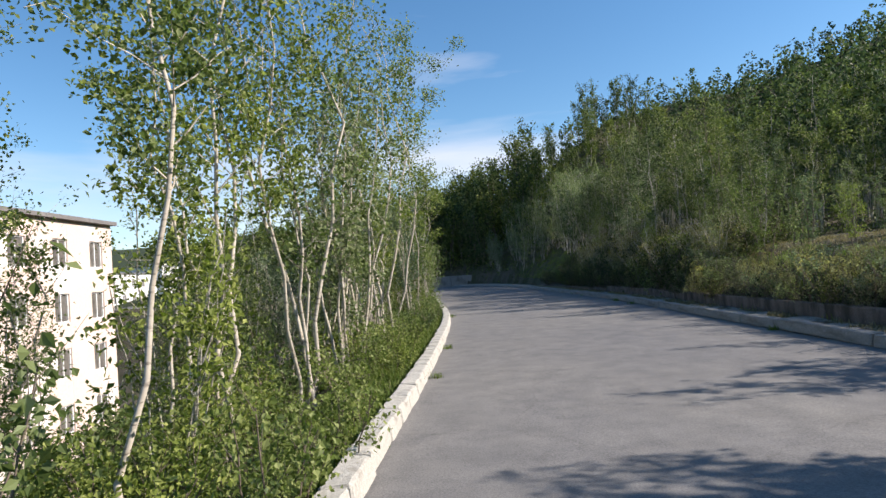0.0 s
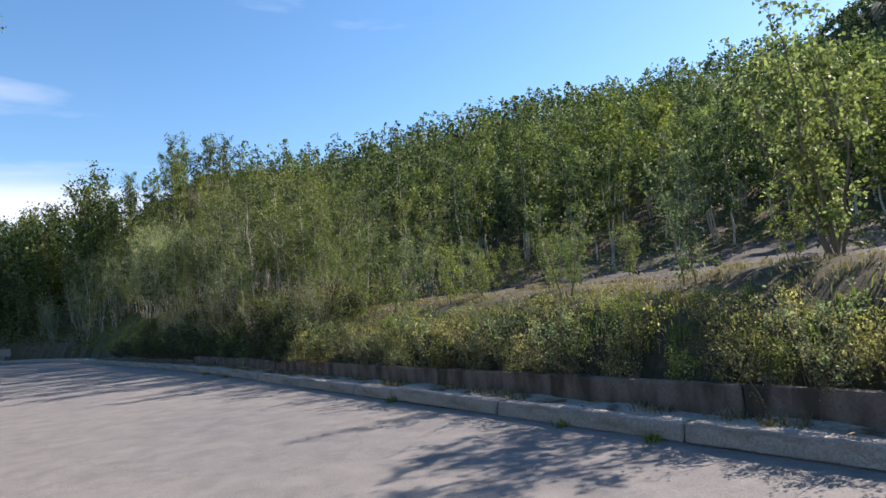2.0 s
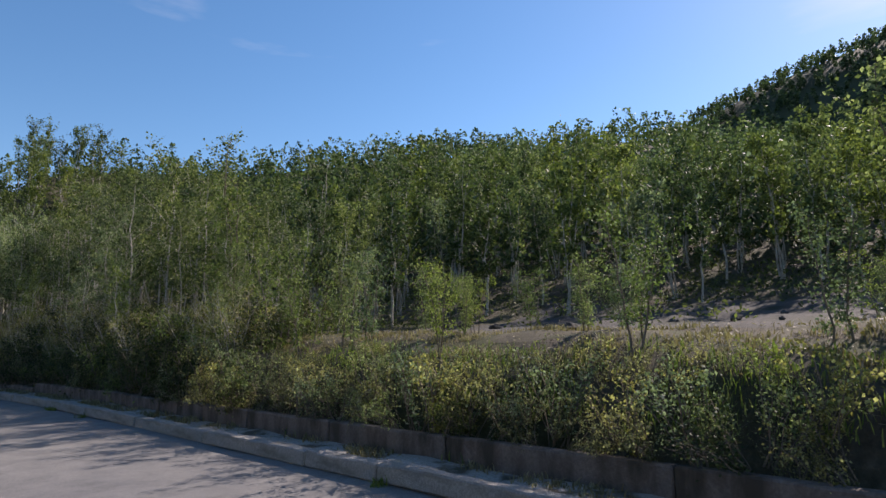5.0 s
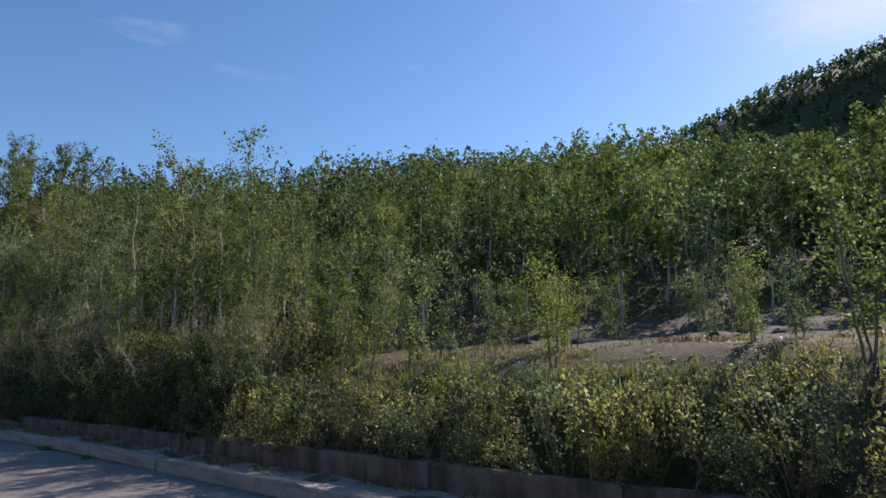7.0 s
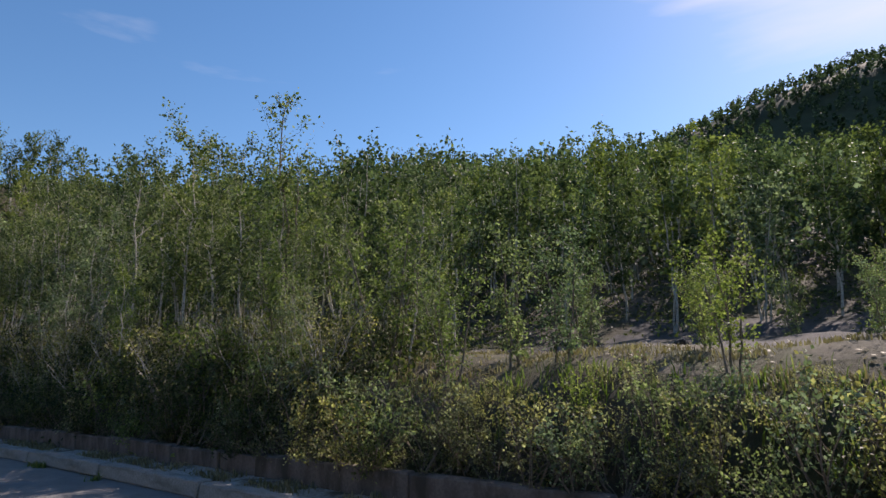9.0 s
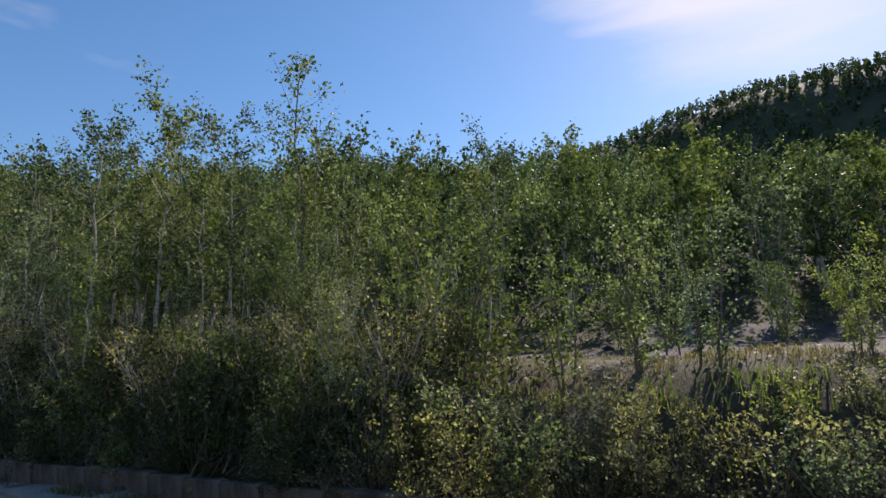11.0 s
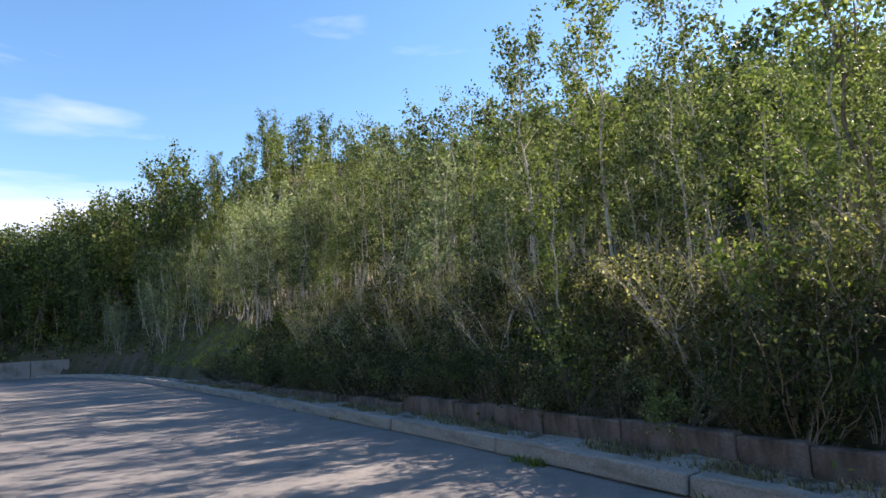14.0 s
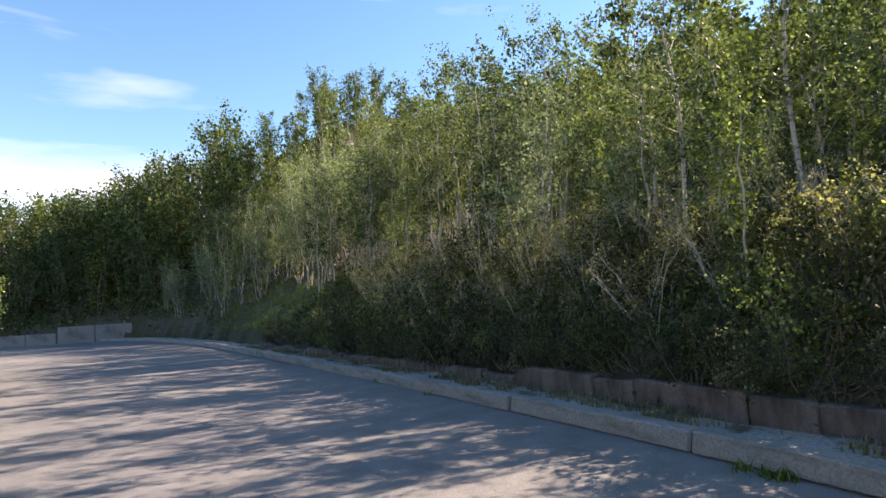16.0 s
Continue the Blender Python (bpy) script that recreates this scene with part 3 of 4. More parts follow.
valley_shrub = [
    plant("valley_shrub", "leafy bright green shrub on the slope below the road", "shrub", BARK_DARK, LEAF_BRIGHT, VALLEY_G, seed=46, tall=1.1, stems=8, spread=0.42, crown_from=0.1, limb=0.36, limbs=5, twigs=0, leaves=1250, leaf=0.062, r0=0.010, scatter=0.08, sides=3, wobble=0.12, joints=6),
    plant("valley_shrub", "yellowish green shrub with thin brown stems on the slope", "shrub", BARK_DARK, LEAF_BRIGHT, VALLEY_G, seed=47, tall=1.25, stems=8, spread=0.42, crown_from=0.15, limb=0.38, limbs=5, twigs=0, leaves=1250, leaf=0.062, r0=0.011, scatter=0.08, sides=3, wobble=0.12, joints=6),
]
thicket = plant("bare_thicket", "tangle of pale leaning twigs with few leaves", "shrub", BARK, LEAF_DULL, "thickets below the stand", seed=44, tall=1.9, stems=10, spread=0.6, crown_from=0.25, limb=0.5, limbs=6, twigs=2, leaves=900, leaf=0.055, r0=0.014, scatter=0.09, sides=4, wobble=0.14)
valley = [
    plant("valley_willow", "tall willow with several whitish stems and airy leaves", "tree", BARK_WHITE, LEAF_BRIGHT, VALLEY_G, seed=51, tall=7.2, stems=4, spread=0.09, crown_from=0.36, limb=1.0, limbs=15, twigs=1, leaves=4200, leaf=0.074, r0=0.031, scatter=0.11, wobble=0.10),
    plant("valley_birch", "tall single-stemmed birch with whitish bark", "tree", BARK_WHITE, LEAF_BRIGHT, VALLEY_G, seed=52, tall=7.6, stems=1, crown_from=0.38, limb=1.25, limbs=24, twigs=2, leaves=4600, leaf=0.066, r0=0.030, scatter=0.11, wobble=0.08),
    plant("valley_willow", "leaning willow with pale stems and light green leaves", "tree", BARK_WHITE, LEAF_PALE, VALLEY_G, seed=53, tall=5.6, stems=6, spread=0.15, crown_from=0.34, limb=0.75, limbs=10, twigs=1, leaves=3200, leaf=0.085, r0=0.03, scatter=0.13),
    plant("valley_thicket", "upright thicket of pale shoots with small light leaves", "shrub", BARK, LEAF_BRIGHT, VALLEY_G, seed=54, tall=3.3, stems=9, spread=0.22, crown_from=0.14, limb=0.5, limbs=6, twigs=1, leaves=1600, leaf=0.086, r0=0.016, scatter=0.11, sides=4),
]
wood = [
    plant("wood_birch", "hillside birch with full green crown", "tree", BARK, LEAF_WOOD, WOOD_G, seed=61, tall=6.4, stems=1, crown_from=0.24, limb=1.15, limbs=18, twigs=0, leaves=1200, leaf=0.16, r0=0.06, scatter=0.14, sides=5, up=1.2),
    plant("wood_aspen", "hillside aspen clump with thin pale stems", "tree", BARK, LEAF_WOOD, WOOD_G, seed=62, tall=6.1, stems=3, spread=0.10, crown_from=0.30, limb=0.85, limbs=8, twigs=0, leaves=1200, leaf=0.155, r0=0.045, scatter=0.14, sides=5, up=1.2),
    plant("wood_willow", "bushy grey-green hillside willow", "tree", BARK, LEAF_PALE, WOOD_G, seed=63, tall=4.6, stems=5, spread=0.2, crown_from=0.2, limb=0.9, limbs=6, twigs=0, leaves=1200, leaf=0.14, r0=0.035, scatter=0.15, sides=4),
    plant("wood_birch", "light yellow-green hillside birch", "tree", BARK, LEAF_CREST, WOOD_G, seed=66, tall=6.0, stems=1, crown_from=0.28, limb=1.05, limbs=17, twigs=0, leaves=1150, leaf=0.155, r0=0.055, scatter=0.13, sides=5, up=1.3),
    plant("wood_aspen", "grey-green hillside aspen clump with pale stems", "tree", BARK, LEAF_SALLOW, WOOD_G, seed=67, tall=5.6, stems=3, spread=0.13, crown_from=0.32, limb=0.8, limbs=8, twigs=0, leaves=1150, leaf=0.145, r0=0.04, scatter=0.13, sides=5, up=1.2),
]
bend_wood = [
    plant("wood_birch", "dark full-crowned birch on the slope round the bend", "tree", BARK_DARK, LEAF_WOOD, WOOD_G, seed=64, tall=6.4, stems=2, crown_from=0.06, limb=1.5, limbs=11, twigs=0, leaves=1000, leaf=0.21, r0=0.06, scatter=0.22, sides=4),
    plant("wood_aspen", "dark leafy aspen on the slope round the bend", "tree", BARK_DARK, LEAF_WOOD, WOOD_G, seed=65, tall=5.6, stems=4, spread=0.15, crown_from=0.08, limb=1.1, limbs=6, twigs=0, leaves=1000, leaf=0.20, r0=0.045, scatter=0.22, sides=4),
]


def scatter(rng, count, x0, x1, y0, y1, apart, inside):
    """Random places no closer than apart, where inside() holds."""
    got = []
    for _ in range(count * 60):
        if len(got) >= count:
            break
        x, y = rng.uniform(x0, x1), rng.uniform(y0, y1)
        if inside(x, y) and all((x - a) ** 2 + (y - b) ** 2 > apart ** 2 for a, b in got):
            got.append((x, y))
    return got


def beyond(x, y):
    return float(side_distance(x, y, RLINE, 1)) - WALL_OFF


def below(x, y):
    return float(side_distance(x, y, LLINE, -1))


# single plants that stand out
set_plant(tall_birch, 11.5, 22.7, 0.86, 40)
set_plant(stand[0], 11.2, 26.6, 0.95, 10)
set_plant(stand[0], 11.9, 25.2, 0.85, 130)
set_plant(stand[0], 10.6, 28.4, 0.9, 200)
set_plant(stand[1], 12.9, 39.4, 1.1, 70)
set_plant(sapling, 10.58, 13.96, 0.62, 75)
set_plant(sapling_b, 10.75, 16.1, 0.85, 300)
set_plant(sapling_b, 10.9, 16.9, 0.95, 35)
set_plant(sapling, 10.3, 17.6, 0.72, 20)
set_plant(sapling, 10.8, 19.3, 1.0, 150)
set_plant(stand[3], 11.3, 20.4, 0.5, 20)
set_plant(sapling_b, 11.35, 11.6, 0.55, 30)
set_plant(sapling_b, 11.8, 11.2, 0.5, 90)
set_plant(sapling, 10.5, 10.4, 0.72, 200)
set_plant(sapling_b, 10.9, 8.2, 0.75, 140)
set_plant(sapling_b, 13.4, 17.0, 0.8, 140)
set_plant(sapling_b, 11.9, 14.6, 0.55, 260)
set_plant(sapling, 10.8, 22.4, 0.85, 100)
set_plant(hedge[1], 9.9, 23.1, 1.35, 60)
set_plant(bank_tree, 12.9, 6.8, 0.95, 0)
set_plant(bank_tree, 11.2, 3.8, 1.0, 110)
set_plant(bank_tree, 10.8, 3.0, 1.1, 220)
set_plant(bank_tree, 10.7, 0.9, 1.1, 60)
set_plant(stand[2], 12.8, -1.5, 1.0, 50)
set_plant(stand[1], 11.5, -4.5, 1.0, 90)

rng = random.Random(7)
# roadside stand
for x, y in scatter(rng, 60, 9.6, 20, 18.5, 48, 1.05, lambda x, y: 0.9 < beyond(x, y) < 10 and not (y < 24 and x > 14.5 + (y - 18.5) * 0.4)):
    near = beyond(x, y) < 2.6
    src = rng.choices(stand, (3, 4, 2, 1.4) if not near else (2, 3, 3, 2))[0]
    set_plant(src, x, y, (rng.uniform(0.6, 0.82) if near else rng.uniform(0.72, 1.0)) * (0.66 if y < 22 else 0.84 if y < 28 else 1.0), lean=4)
# lighter bushes on the bank where the road bends
for x, y in scatter(rng, 16, 8.5, 13, 42, 58, 1.1, lambda x, y: 2.6 < beyond(x, y) < 5.5):
    set_plant(stand[2], x, y, rng.uniform(1.0, 1.3), lean=4)
for x, y in scatter(rng, 30, -2, 16, 48, 72, 1.2, lambda x, y: (3.2 if y < 55 else 0.8) < beyond(x, y) < 7.5):
    set_plant(rng.choice([stand[2], stand[2], stand[2], stand[1]]), x, y, rng.uniform(0.7, 1.0), lean=4)
# wood on the hillside
for x, y in scatter(rng, 140, -40, 6, 74, 104, 1.45, lambda x, y: beyond(x, y) > 1.2):
    set_plant(rng.choice(bend_wood), x, y, rng.uniform(1.0, 1.4), lean=3)
for x, y in scatter(rng, 60, -4, 24, 58, 84, 1.6, lambda x, y: beyond(x, y) > 2.2):
    set_plant(rng.choices(wood, (3.4, 3, 1, 2.2, 1.8))[0], x, y, rng.uniform(0.78, 1.08), lean=3)
for x, y in scatter(rng, 220, 8, 44, -6, 58, 1.7, lambda x, y: beyond(x, y) > (8 if y < 45 else 5) and (y > 21 or beyond(x, y) > 11.5 + 0.2 * (21 - y)) and (x < 34 or y < 50) and not (x < 18 and y > 43)):
    set_plant(rng.choices(wood, (3.4, 3, 1, 2.2, 1.8))[0], x, y, rng.uniform(0.78, 1.12) * (0.84 if y < 24 else 0.72 if y > 42 and x < 24 else 1.08), lean=3)
for x, y in scatter(rng, 36, -6, 11, 71, 90, 1.7, lambda x, y: beyond(x, y) > 1.0):
    set_plant(rng.choice(bend_wood), x, y, rng.uniform(1.15, 1.5), lean=3)
# hedge on the bank
for x, y in scatter(rng, 92, 8.8, 11.2, -4, 19.5, 0.38, lambda x, y: 0.05 < beyond(x, y) < 1.45):
    set_plant(rng.choices(hedge, (7, 1.2, 2, 0.3))[0], x, y, rng.uniform(0.66, 0.98) - 0.37 * beyond(x, y), lean=10, sink=0.08, tilt=(0, -24 * max(0, 0.7 - beyond(x, y))))
# under the stand, mostly the shrub coloured as if in shade
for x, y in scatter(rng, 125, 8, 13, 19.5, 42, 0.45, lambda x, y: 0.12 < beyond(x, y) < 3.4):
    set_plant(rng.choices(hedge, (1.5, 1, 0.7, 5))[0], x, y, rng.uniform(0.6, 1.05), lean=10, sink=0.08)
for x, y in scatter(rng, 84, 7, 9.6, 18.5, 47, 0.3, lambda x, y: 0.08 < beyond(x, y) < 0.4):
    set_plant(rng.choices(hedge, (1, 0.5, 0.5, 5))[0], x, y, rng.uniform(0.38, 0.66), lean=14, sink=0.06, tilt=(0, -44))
for x, y in scatter(rng, 44, 8.8, 9.4, 1, 19, 0.34, lambda x, y: 0.08 < beyond(x, y) < 0.4):
    set_plant(rng.choices(hedge, (4, 1, 1, 1))[0], x, y, rng.uniform(0.34, 0.56), lean=14, sink=0.06, tilt=(0, -42))
for x, y in scatter(rng, 34, 9, 12.5, 20, 40, 0.8, lambda x, y: 0.7 < beyond(x, y) < 2.4):
    set_plant(thicket, x, y, rng.uniform(0.55, 0.85), lean=14)
for x, y in scatter(rng, 12, 10.5, 19, 2, 20, 1.2, lambda x, y: 2.6 < beyond(x, y) < 9):
    set_plant(rng.choice([sapling_b, sapling_b, sapling]), x, y, rng.uniform(0.4, 0.7), lean=6)
# valley side
set_plant(valley[1], -0.95, 4.9, 1.0, 30, tilt=(0, -3), label="tall birch with smooth whitish stem close to the kerb")
set_plant(valley[0], -1.3, 7.4, 1.12, 15)
set_plant(valley[1], -0.9, 9.0, 1.02, 250)
set_plant(valley[0], -0.9, 10.2, 1.15, 100)
set_plant(valley[2], -0.8, 12.4, 1.15, 210)
set_plant(valley[0], -0.7, 13.8, 1.15, 300)
set_plant(valley[0], -0.35, 15.6, 1.2, 70)
set_plant(valley[1], -0.2, 17.8, 1.12, 10)
set_plant(valley[0], -1.9, 19.4, 0.9, 60)
set_plant(valley[2], -0.2, 21.6, 0.85, 80)
set_plant(valley[0], -0.5, 28.3, 1.15, 190)
set_plant(valley[0], -2.6, 26.4, 1.1, 40)
for x, y in scatter(rng, 34, -9, -1.2, 5.5, 26, 0.95, lambda x, y: below(x, y) > 1.6 and abs(math.degrees(math.atan2(x - 1.85, y)) + 33) > 4.5):
    set_plant(rng.choices(valley, (3, 2, 3, 2))[0], x, y, rng.uniform(0.7, 1.0), lean=4)
for x, y in scatter(rng, 50, -7, 0.3, 27, 52, 0.72, lambda x, y: 0.45 < below(x, y) < 4.5):
    set_plant(valley[3], x, y, rng.uniform(0.95, 1.3), lean=6)
for x, y in scatter(rng, 40, -1.6, 0.6, 2.5, 26, 0.5, lambda x, y: 0.45 < below(x, y) < 2.0):
    set_plant(rng.choices(valley_shrub, (3, 3))[0], x, y, rng.uniform(0.5, 0.85), lean=8, sink=0.05)
for x, y in scatter(rng, 40, -7, -0.6, 1.5, 16, 0.75, lambda x, y: below(x, y) > 1.2):
    set_plant(rng.choices(valley_shrub, (4, 2))[0], x, y, rng.uniform(0.9, 1.5), lean=8, sink=0.05)
for x, y in scatter(rng, 20, -26, -6, 44, 74, 1.6, lambda x, y: below(x, y) > 0.8):
    set_plant(rng.choices(valley, (2, 1, 3, 3))[0], x, y, rng.uniform(0.75, 1.05), lean=4)
for src in stand + hedge + valley_shrub + valley + wood + bend_wood + [tall_birch, sapling, sapling_b, bank_tree, thicket]:
    drop(src)


def far_wood():
    """The wood higher up the hill and on the mountain: crowns of loose leaf clumps on stems."""
    r = np.random.RandomState(77)
    pts = []
    n = 6500
    x, y = r.uniform(-70, 120, n), r.uniform(-30, 150, n)
    s = side_distance(x, y, RLINE, 1)
    ok = (s > 9) & (((x > 33) & (y > 48)) | (x > 45) | (y > 76) | (y < -6) | ((s > 22) & (r.uniform(0, 1, n) < 0.5)))
    pts.append(np.stack([x[ok], y[ok]], 1))
    pts.append(np.stack([r.uniform(28, 68, 1300), r.uniform(4, 78, 1300)], 1))      # the near hill's crest
    n = 3400
    a, d = np.radians(r.uniform(50, 118, n)), np.sqrt(r.uniform(115 ** 2, 325 ** 2, n))
    pts.append(np.stack([3 + d * np.sin(a), 10 + d * np.cos(a)], 1))
    p = np.concatenate(pts)
    z = height(p[:, 0], p[:, 1])
    h = 2.5 + 3.3 * r.uniform(0, 1, len(p)) ** 1.3 * np.where(np.hypot(p[:, 0], p[:, 1]) > 120, 1.35, 1.0)
    per = 42
    n = len(p)
    u = r.uniform(0.18, 1.0, (n, per))
    a = r.uniform(0, 6.283, (n, per))
    w = (0.10 + 1.05 * np.sin(np.pi * np.clip(1.03 - u, 0, 1)) ** 0.8) * np.sqrt(r.uniform(0.05, 1, (n, per))) * (h[:, None] / 5.2)
    c = np.stack([p[:, 0, None] + w * np.cos(a), p[:, 1, None] + w * np.sin(a), z[:, None] + u * h[:, None]], -1).reshape(-1, 3)
    m = len(c)
    axis = r.normal(0, 1, (m, 3))
    axis /= np.linalg.norm(axis, axis=1, keepdims=True)
    side = np.cross(axis, r.normal(0, 1, (m, 3)))
    side /= np.linalg.norm(side, axis=1, keepdims=True)
    size = r.uniform(0.11, 0.23, (m, 1)) * np.repeat(np.clip(np.hypot(p[:, 0] - 3, p[:, 1] - 15) / 58, 1.0, 3.0), per)[:, None]
    verts = np.stack([c - axis * size, c + side * size * 0.6, c + axis * size, c - side * size * 0.6], 1).reshape(-1, 3)
    me = mesh_from("far_wood", verts, np.arange(4 * m).reshape(m, 4), materials=(LEAF_WOOD, LEAF, LEAF_CREST, LEAF_PALE), slots=np.repeat(np.where(np.hypot(p[:, 0] - 3, p[:, 1] - 10) > 110, r.choice([0, 1], len(p)), r.choice(4, len(p), p=(0.38, 0.22, 0.32, 0.08))), per))
    tagged(new("far_wood", me), "dense green birch wood covering the hill and mountain", "woodland", kind="stuff")


def underwood():
    """Low leafy growth under the trees and over the clearing: stems too small to tell apart."""
    r = np.random.RandomState(83)
    n = 9000
    x, y = r.uniform(-12, 46, n), r.uniform(-4, 92, n)
    s = side_distance(x, y, RLINE, 1) - WALL_OFF
    clear = (y < 20) & (s < 13)
    ok = (s > np.where((y > 54), 0.3, 3.0)) & np.where(clear, (s > 5.5) & (wave(x, y, 3.5, 21) > 0.55), True)
    ok &= r.uniform(0, 1, n) < np.clip(1.25 - s / 60, 0.3, 1)
    p = np.stack([x[ok], y[ok]], 1)
    fx, fy = r.uniform(-42, 8, 2600), r.uniform(70, 102, 2600)        # thicket round the bend
    fon = side_distance(fx, fy, RLINE, 1) - WALL_OFF > 0.6
    p = np.concatenate([p, np.stack([fx[fon], fy[fon]], 1)])
    bx, by = r.uniform(8.5, 13.5, 4200), r.uniform(-4, 46, 4200)      # thick growth on the roadside bank
    bs = side_distance(bx, by, RLINE, 1) - WALL_OFF
    on = (bs > 0.42) & (bs < 3.2) & (by > 18.5) & (r.uniform(0, 1, 4200) < 0.75)
    p = np.concatenate([p, np.stack([bx[on], by[on]], 1)])
    clear = np.concatenate([clear[ok], np.zeros(fon.sum(), bool), np.ones(on.sum(), bool)])
    per = 19
    m = len(p) * per
    deep = (p[:, 1] < 46) & (side_distance(p[:, 0], p[:, 1], RLINE, 1) > 5)
    h = np.repeat(r.uniform(0.5, 1.7, len(p)) * np.where(clear, 0.42, np.where(deep, 0.4, 1.0)), per)
    w = np.repeat(r.uniform(0.35, 0.75, len(p)), per)
    a = r.uniform(0, 6.283, m)
    q = np.repeat(p, per, axis=0) + (w * np.sqrt(r.uniform(0, 1, m)))[:, None] * np.stack([np.cos(a), np.sin(a)], 1)
    c = np.c_[q, height(q[:, 0], q[:, 1]) + h * r.uniform(0.02, 1, m) ** 0.8]
    axis = r.normal(0, 1, (m, 3))
    axis /= np.linalg.norm(axis, axis=1, keepdims=True)
    side = np.cross(axis, r.normal(0, 1, (m, 3)))
    side /= np.linalg.norm(side, axis=1, keepdims=True)
    k = r.uniform(0.022, 0.048, (m, 1)) * (1 + np.hypot(q[:, 0] - 3, q[:, 1] - 15) / 26)[:, None]
    verts = np.stack([c - axis * k, c + side * k * 0.48, c + axis * k, c - side * k * 0.48], 1).reshape(-1, 3)
    # most clumps take the leaf colour with shade painted in
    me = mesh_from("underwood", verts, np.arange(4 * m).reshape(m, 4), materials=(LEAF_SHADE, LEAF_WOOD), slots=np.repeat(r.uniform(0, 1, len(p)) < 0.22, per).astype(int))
    tagged(new("underwood", me), "low leafy undergrowth beneath the hillside trees", "undergrowth", kind="stuff")


far_wood()
underwood()


def blades(name, places, per, tall, spread, material, seed, label, category):
    """Tufts of bent grass blades at the places given."""
    r = np.random.RandomState(seed)
    p = np.repeat(np.array(places), per, axis=0)
    n = len(p)
    p = p + r.normal(0, spread, (n, 2))
    z = np.maximum(height(p[:, 0], p[:, 1]), np.where((side_distance(p[:, 0], p[:, 1], RLINE, 1) > 0.15) & (side_distance(p[:, 0], p[:, 1], RLINE, 1) < WALL_OFF), 0.15, -9.9))
    a = r.uniform(0, 6.283, n)
    h = tall * r.uniform(0.5, 1.3, n)
    bend = h * r.uniform(0.2, 0.9, n)
    w = 0.006 + 0.006 * r.uniform(0, 1, n)
    dx, dy = np.cos(a), np.sin(a)
    b = np.stack([p[:, 0], p[:, 1], z - 0.01], 1)
    side = np.stack([-dy, dx, np.zeros(n)], 1) * w[:, None]
    mid = b + np.stack([dx * bend * 0.3, dy * bend * 0.3, h * 0.65], 1)
    tip = b + np.stack([dx * bend, dy * bend, h], 1)
    verts = np.stack([b - side, b + side, mid + side * 0.8, mid - side * 0.8, tip], 1).reshape(-1, 3)
    k = np.arange(n)[:, None] * 5
    me = mesh_from(name, verts, k + np.array([[0, 1, 2, 3]]), k + np.array([[3, 2, 4]]), materials=(material,))
    tagged(new(name, me), label, category, kind="stuff")


def spots(seed, n, x0, x1, y0, y1, inside):
    r = np.random.RandomState(seed)
    x, y = r.uniform(x0, x1, n), r.uniform(y0, y1, n)
    ok = inside(x, y)
    return np.stack([x[ok], y[ok]], 1)


def rd(x, y):
    return side_distance(x, y, RLINE, 1)


def ld(x, y):
    return side_distance(x, y, LLINE, -1)


blades("verge_grass", spots(1, 7000, -5, 1.3, 2, 50, lambda x, y: (ld(x, y) > 0.22) & (ld(x, y) < 1.3)), 22, 0.20, 0.07, GRASS, 2, "green grass growing behind the pale kerb", "grass")
blades("bank_grass", spots(3, 8000, 3, 13, -2, 60, lambda x, y: (rd(x, y) > WALL_OFF + 0.15) & (rd(x, y) < np.where(y > 42, 4.2, 2.6))), 12, 0.15, 0.12, GRASS, 4, "rough grass on the roadside bank", "grass")
blades("dry_grass", np.concatenate([spots(5, 4200, 6.5, 9, 2, 48, lambda x, y: (rd(x, y) > 0.36) & (rd(x, y) < 0.84) & (wave(x, y, 1.6, 2) > np.where(y > 20, -0.2, 0.15))), spots(6, 1500, 9, 14, 2, 22, lambda x, y: (rd(x, y) > 2.2) & (rd(x, y) < 4.8) & (wave(x, y, 2.2, 6) > -0.1))]), 16, 0.09, 0.09, DRY, 6, "dry yellowish grass tufts on verge and bank", "grass")
blades("kerb_weeds", np.array([(7.78, 22.7), (7.8, 25.0), (7.8, 25.35), (7.77, 25.1), (7.6, 31.2), (7.82, 8.2), (7.82, 6.9), (7.82, 12.4), (1.25, 9.4), (1.3, 13.0), (1.12, 22.4), (7.5, 33.5)]), 60, 0.16, 0.05, GRASS, 8, "green weeds rooted in the kerb joints", "weeds")


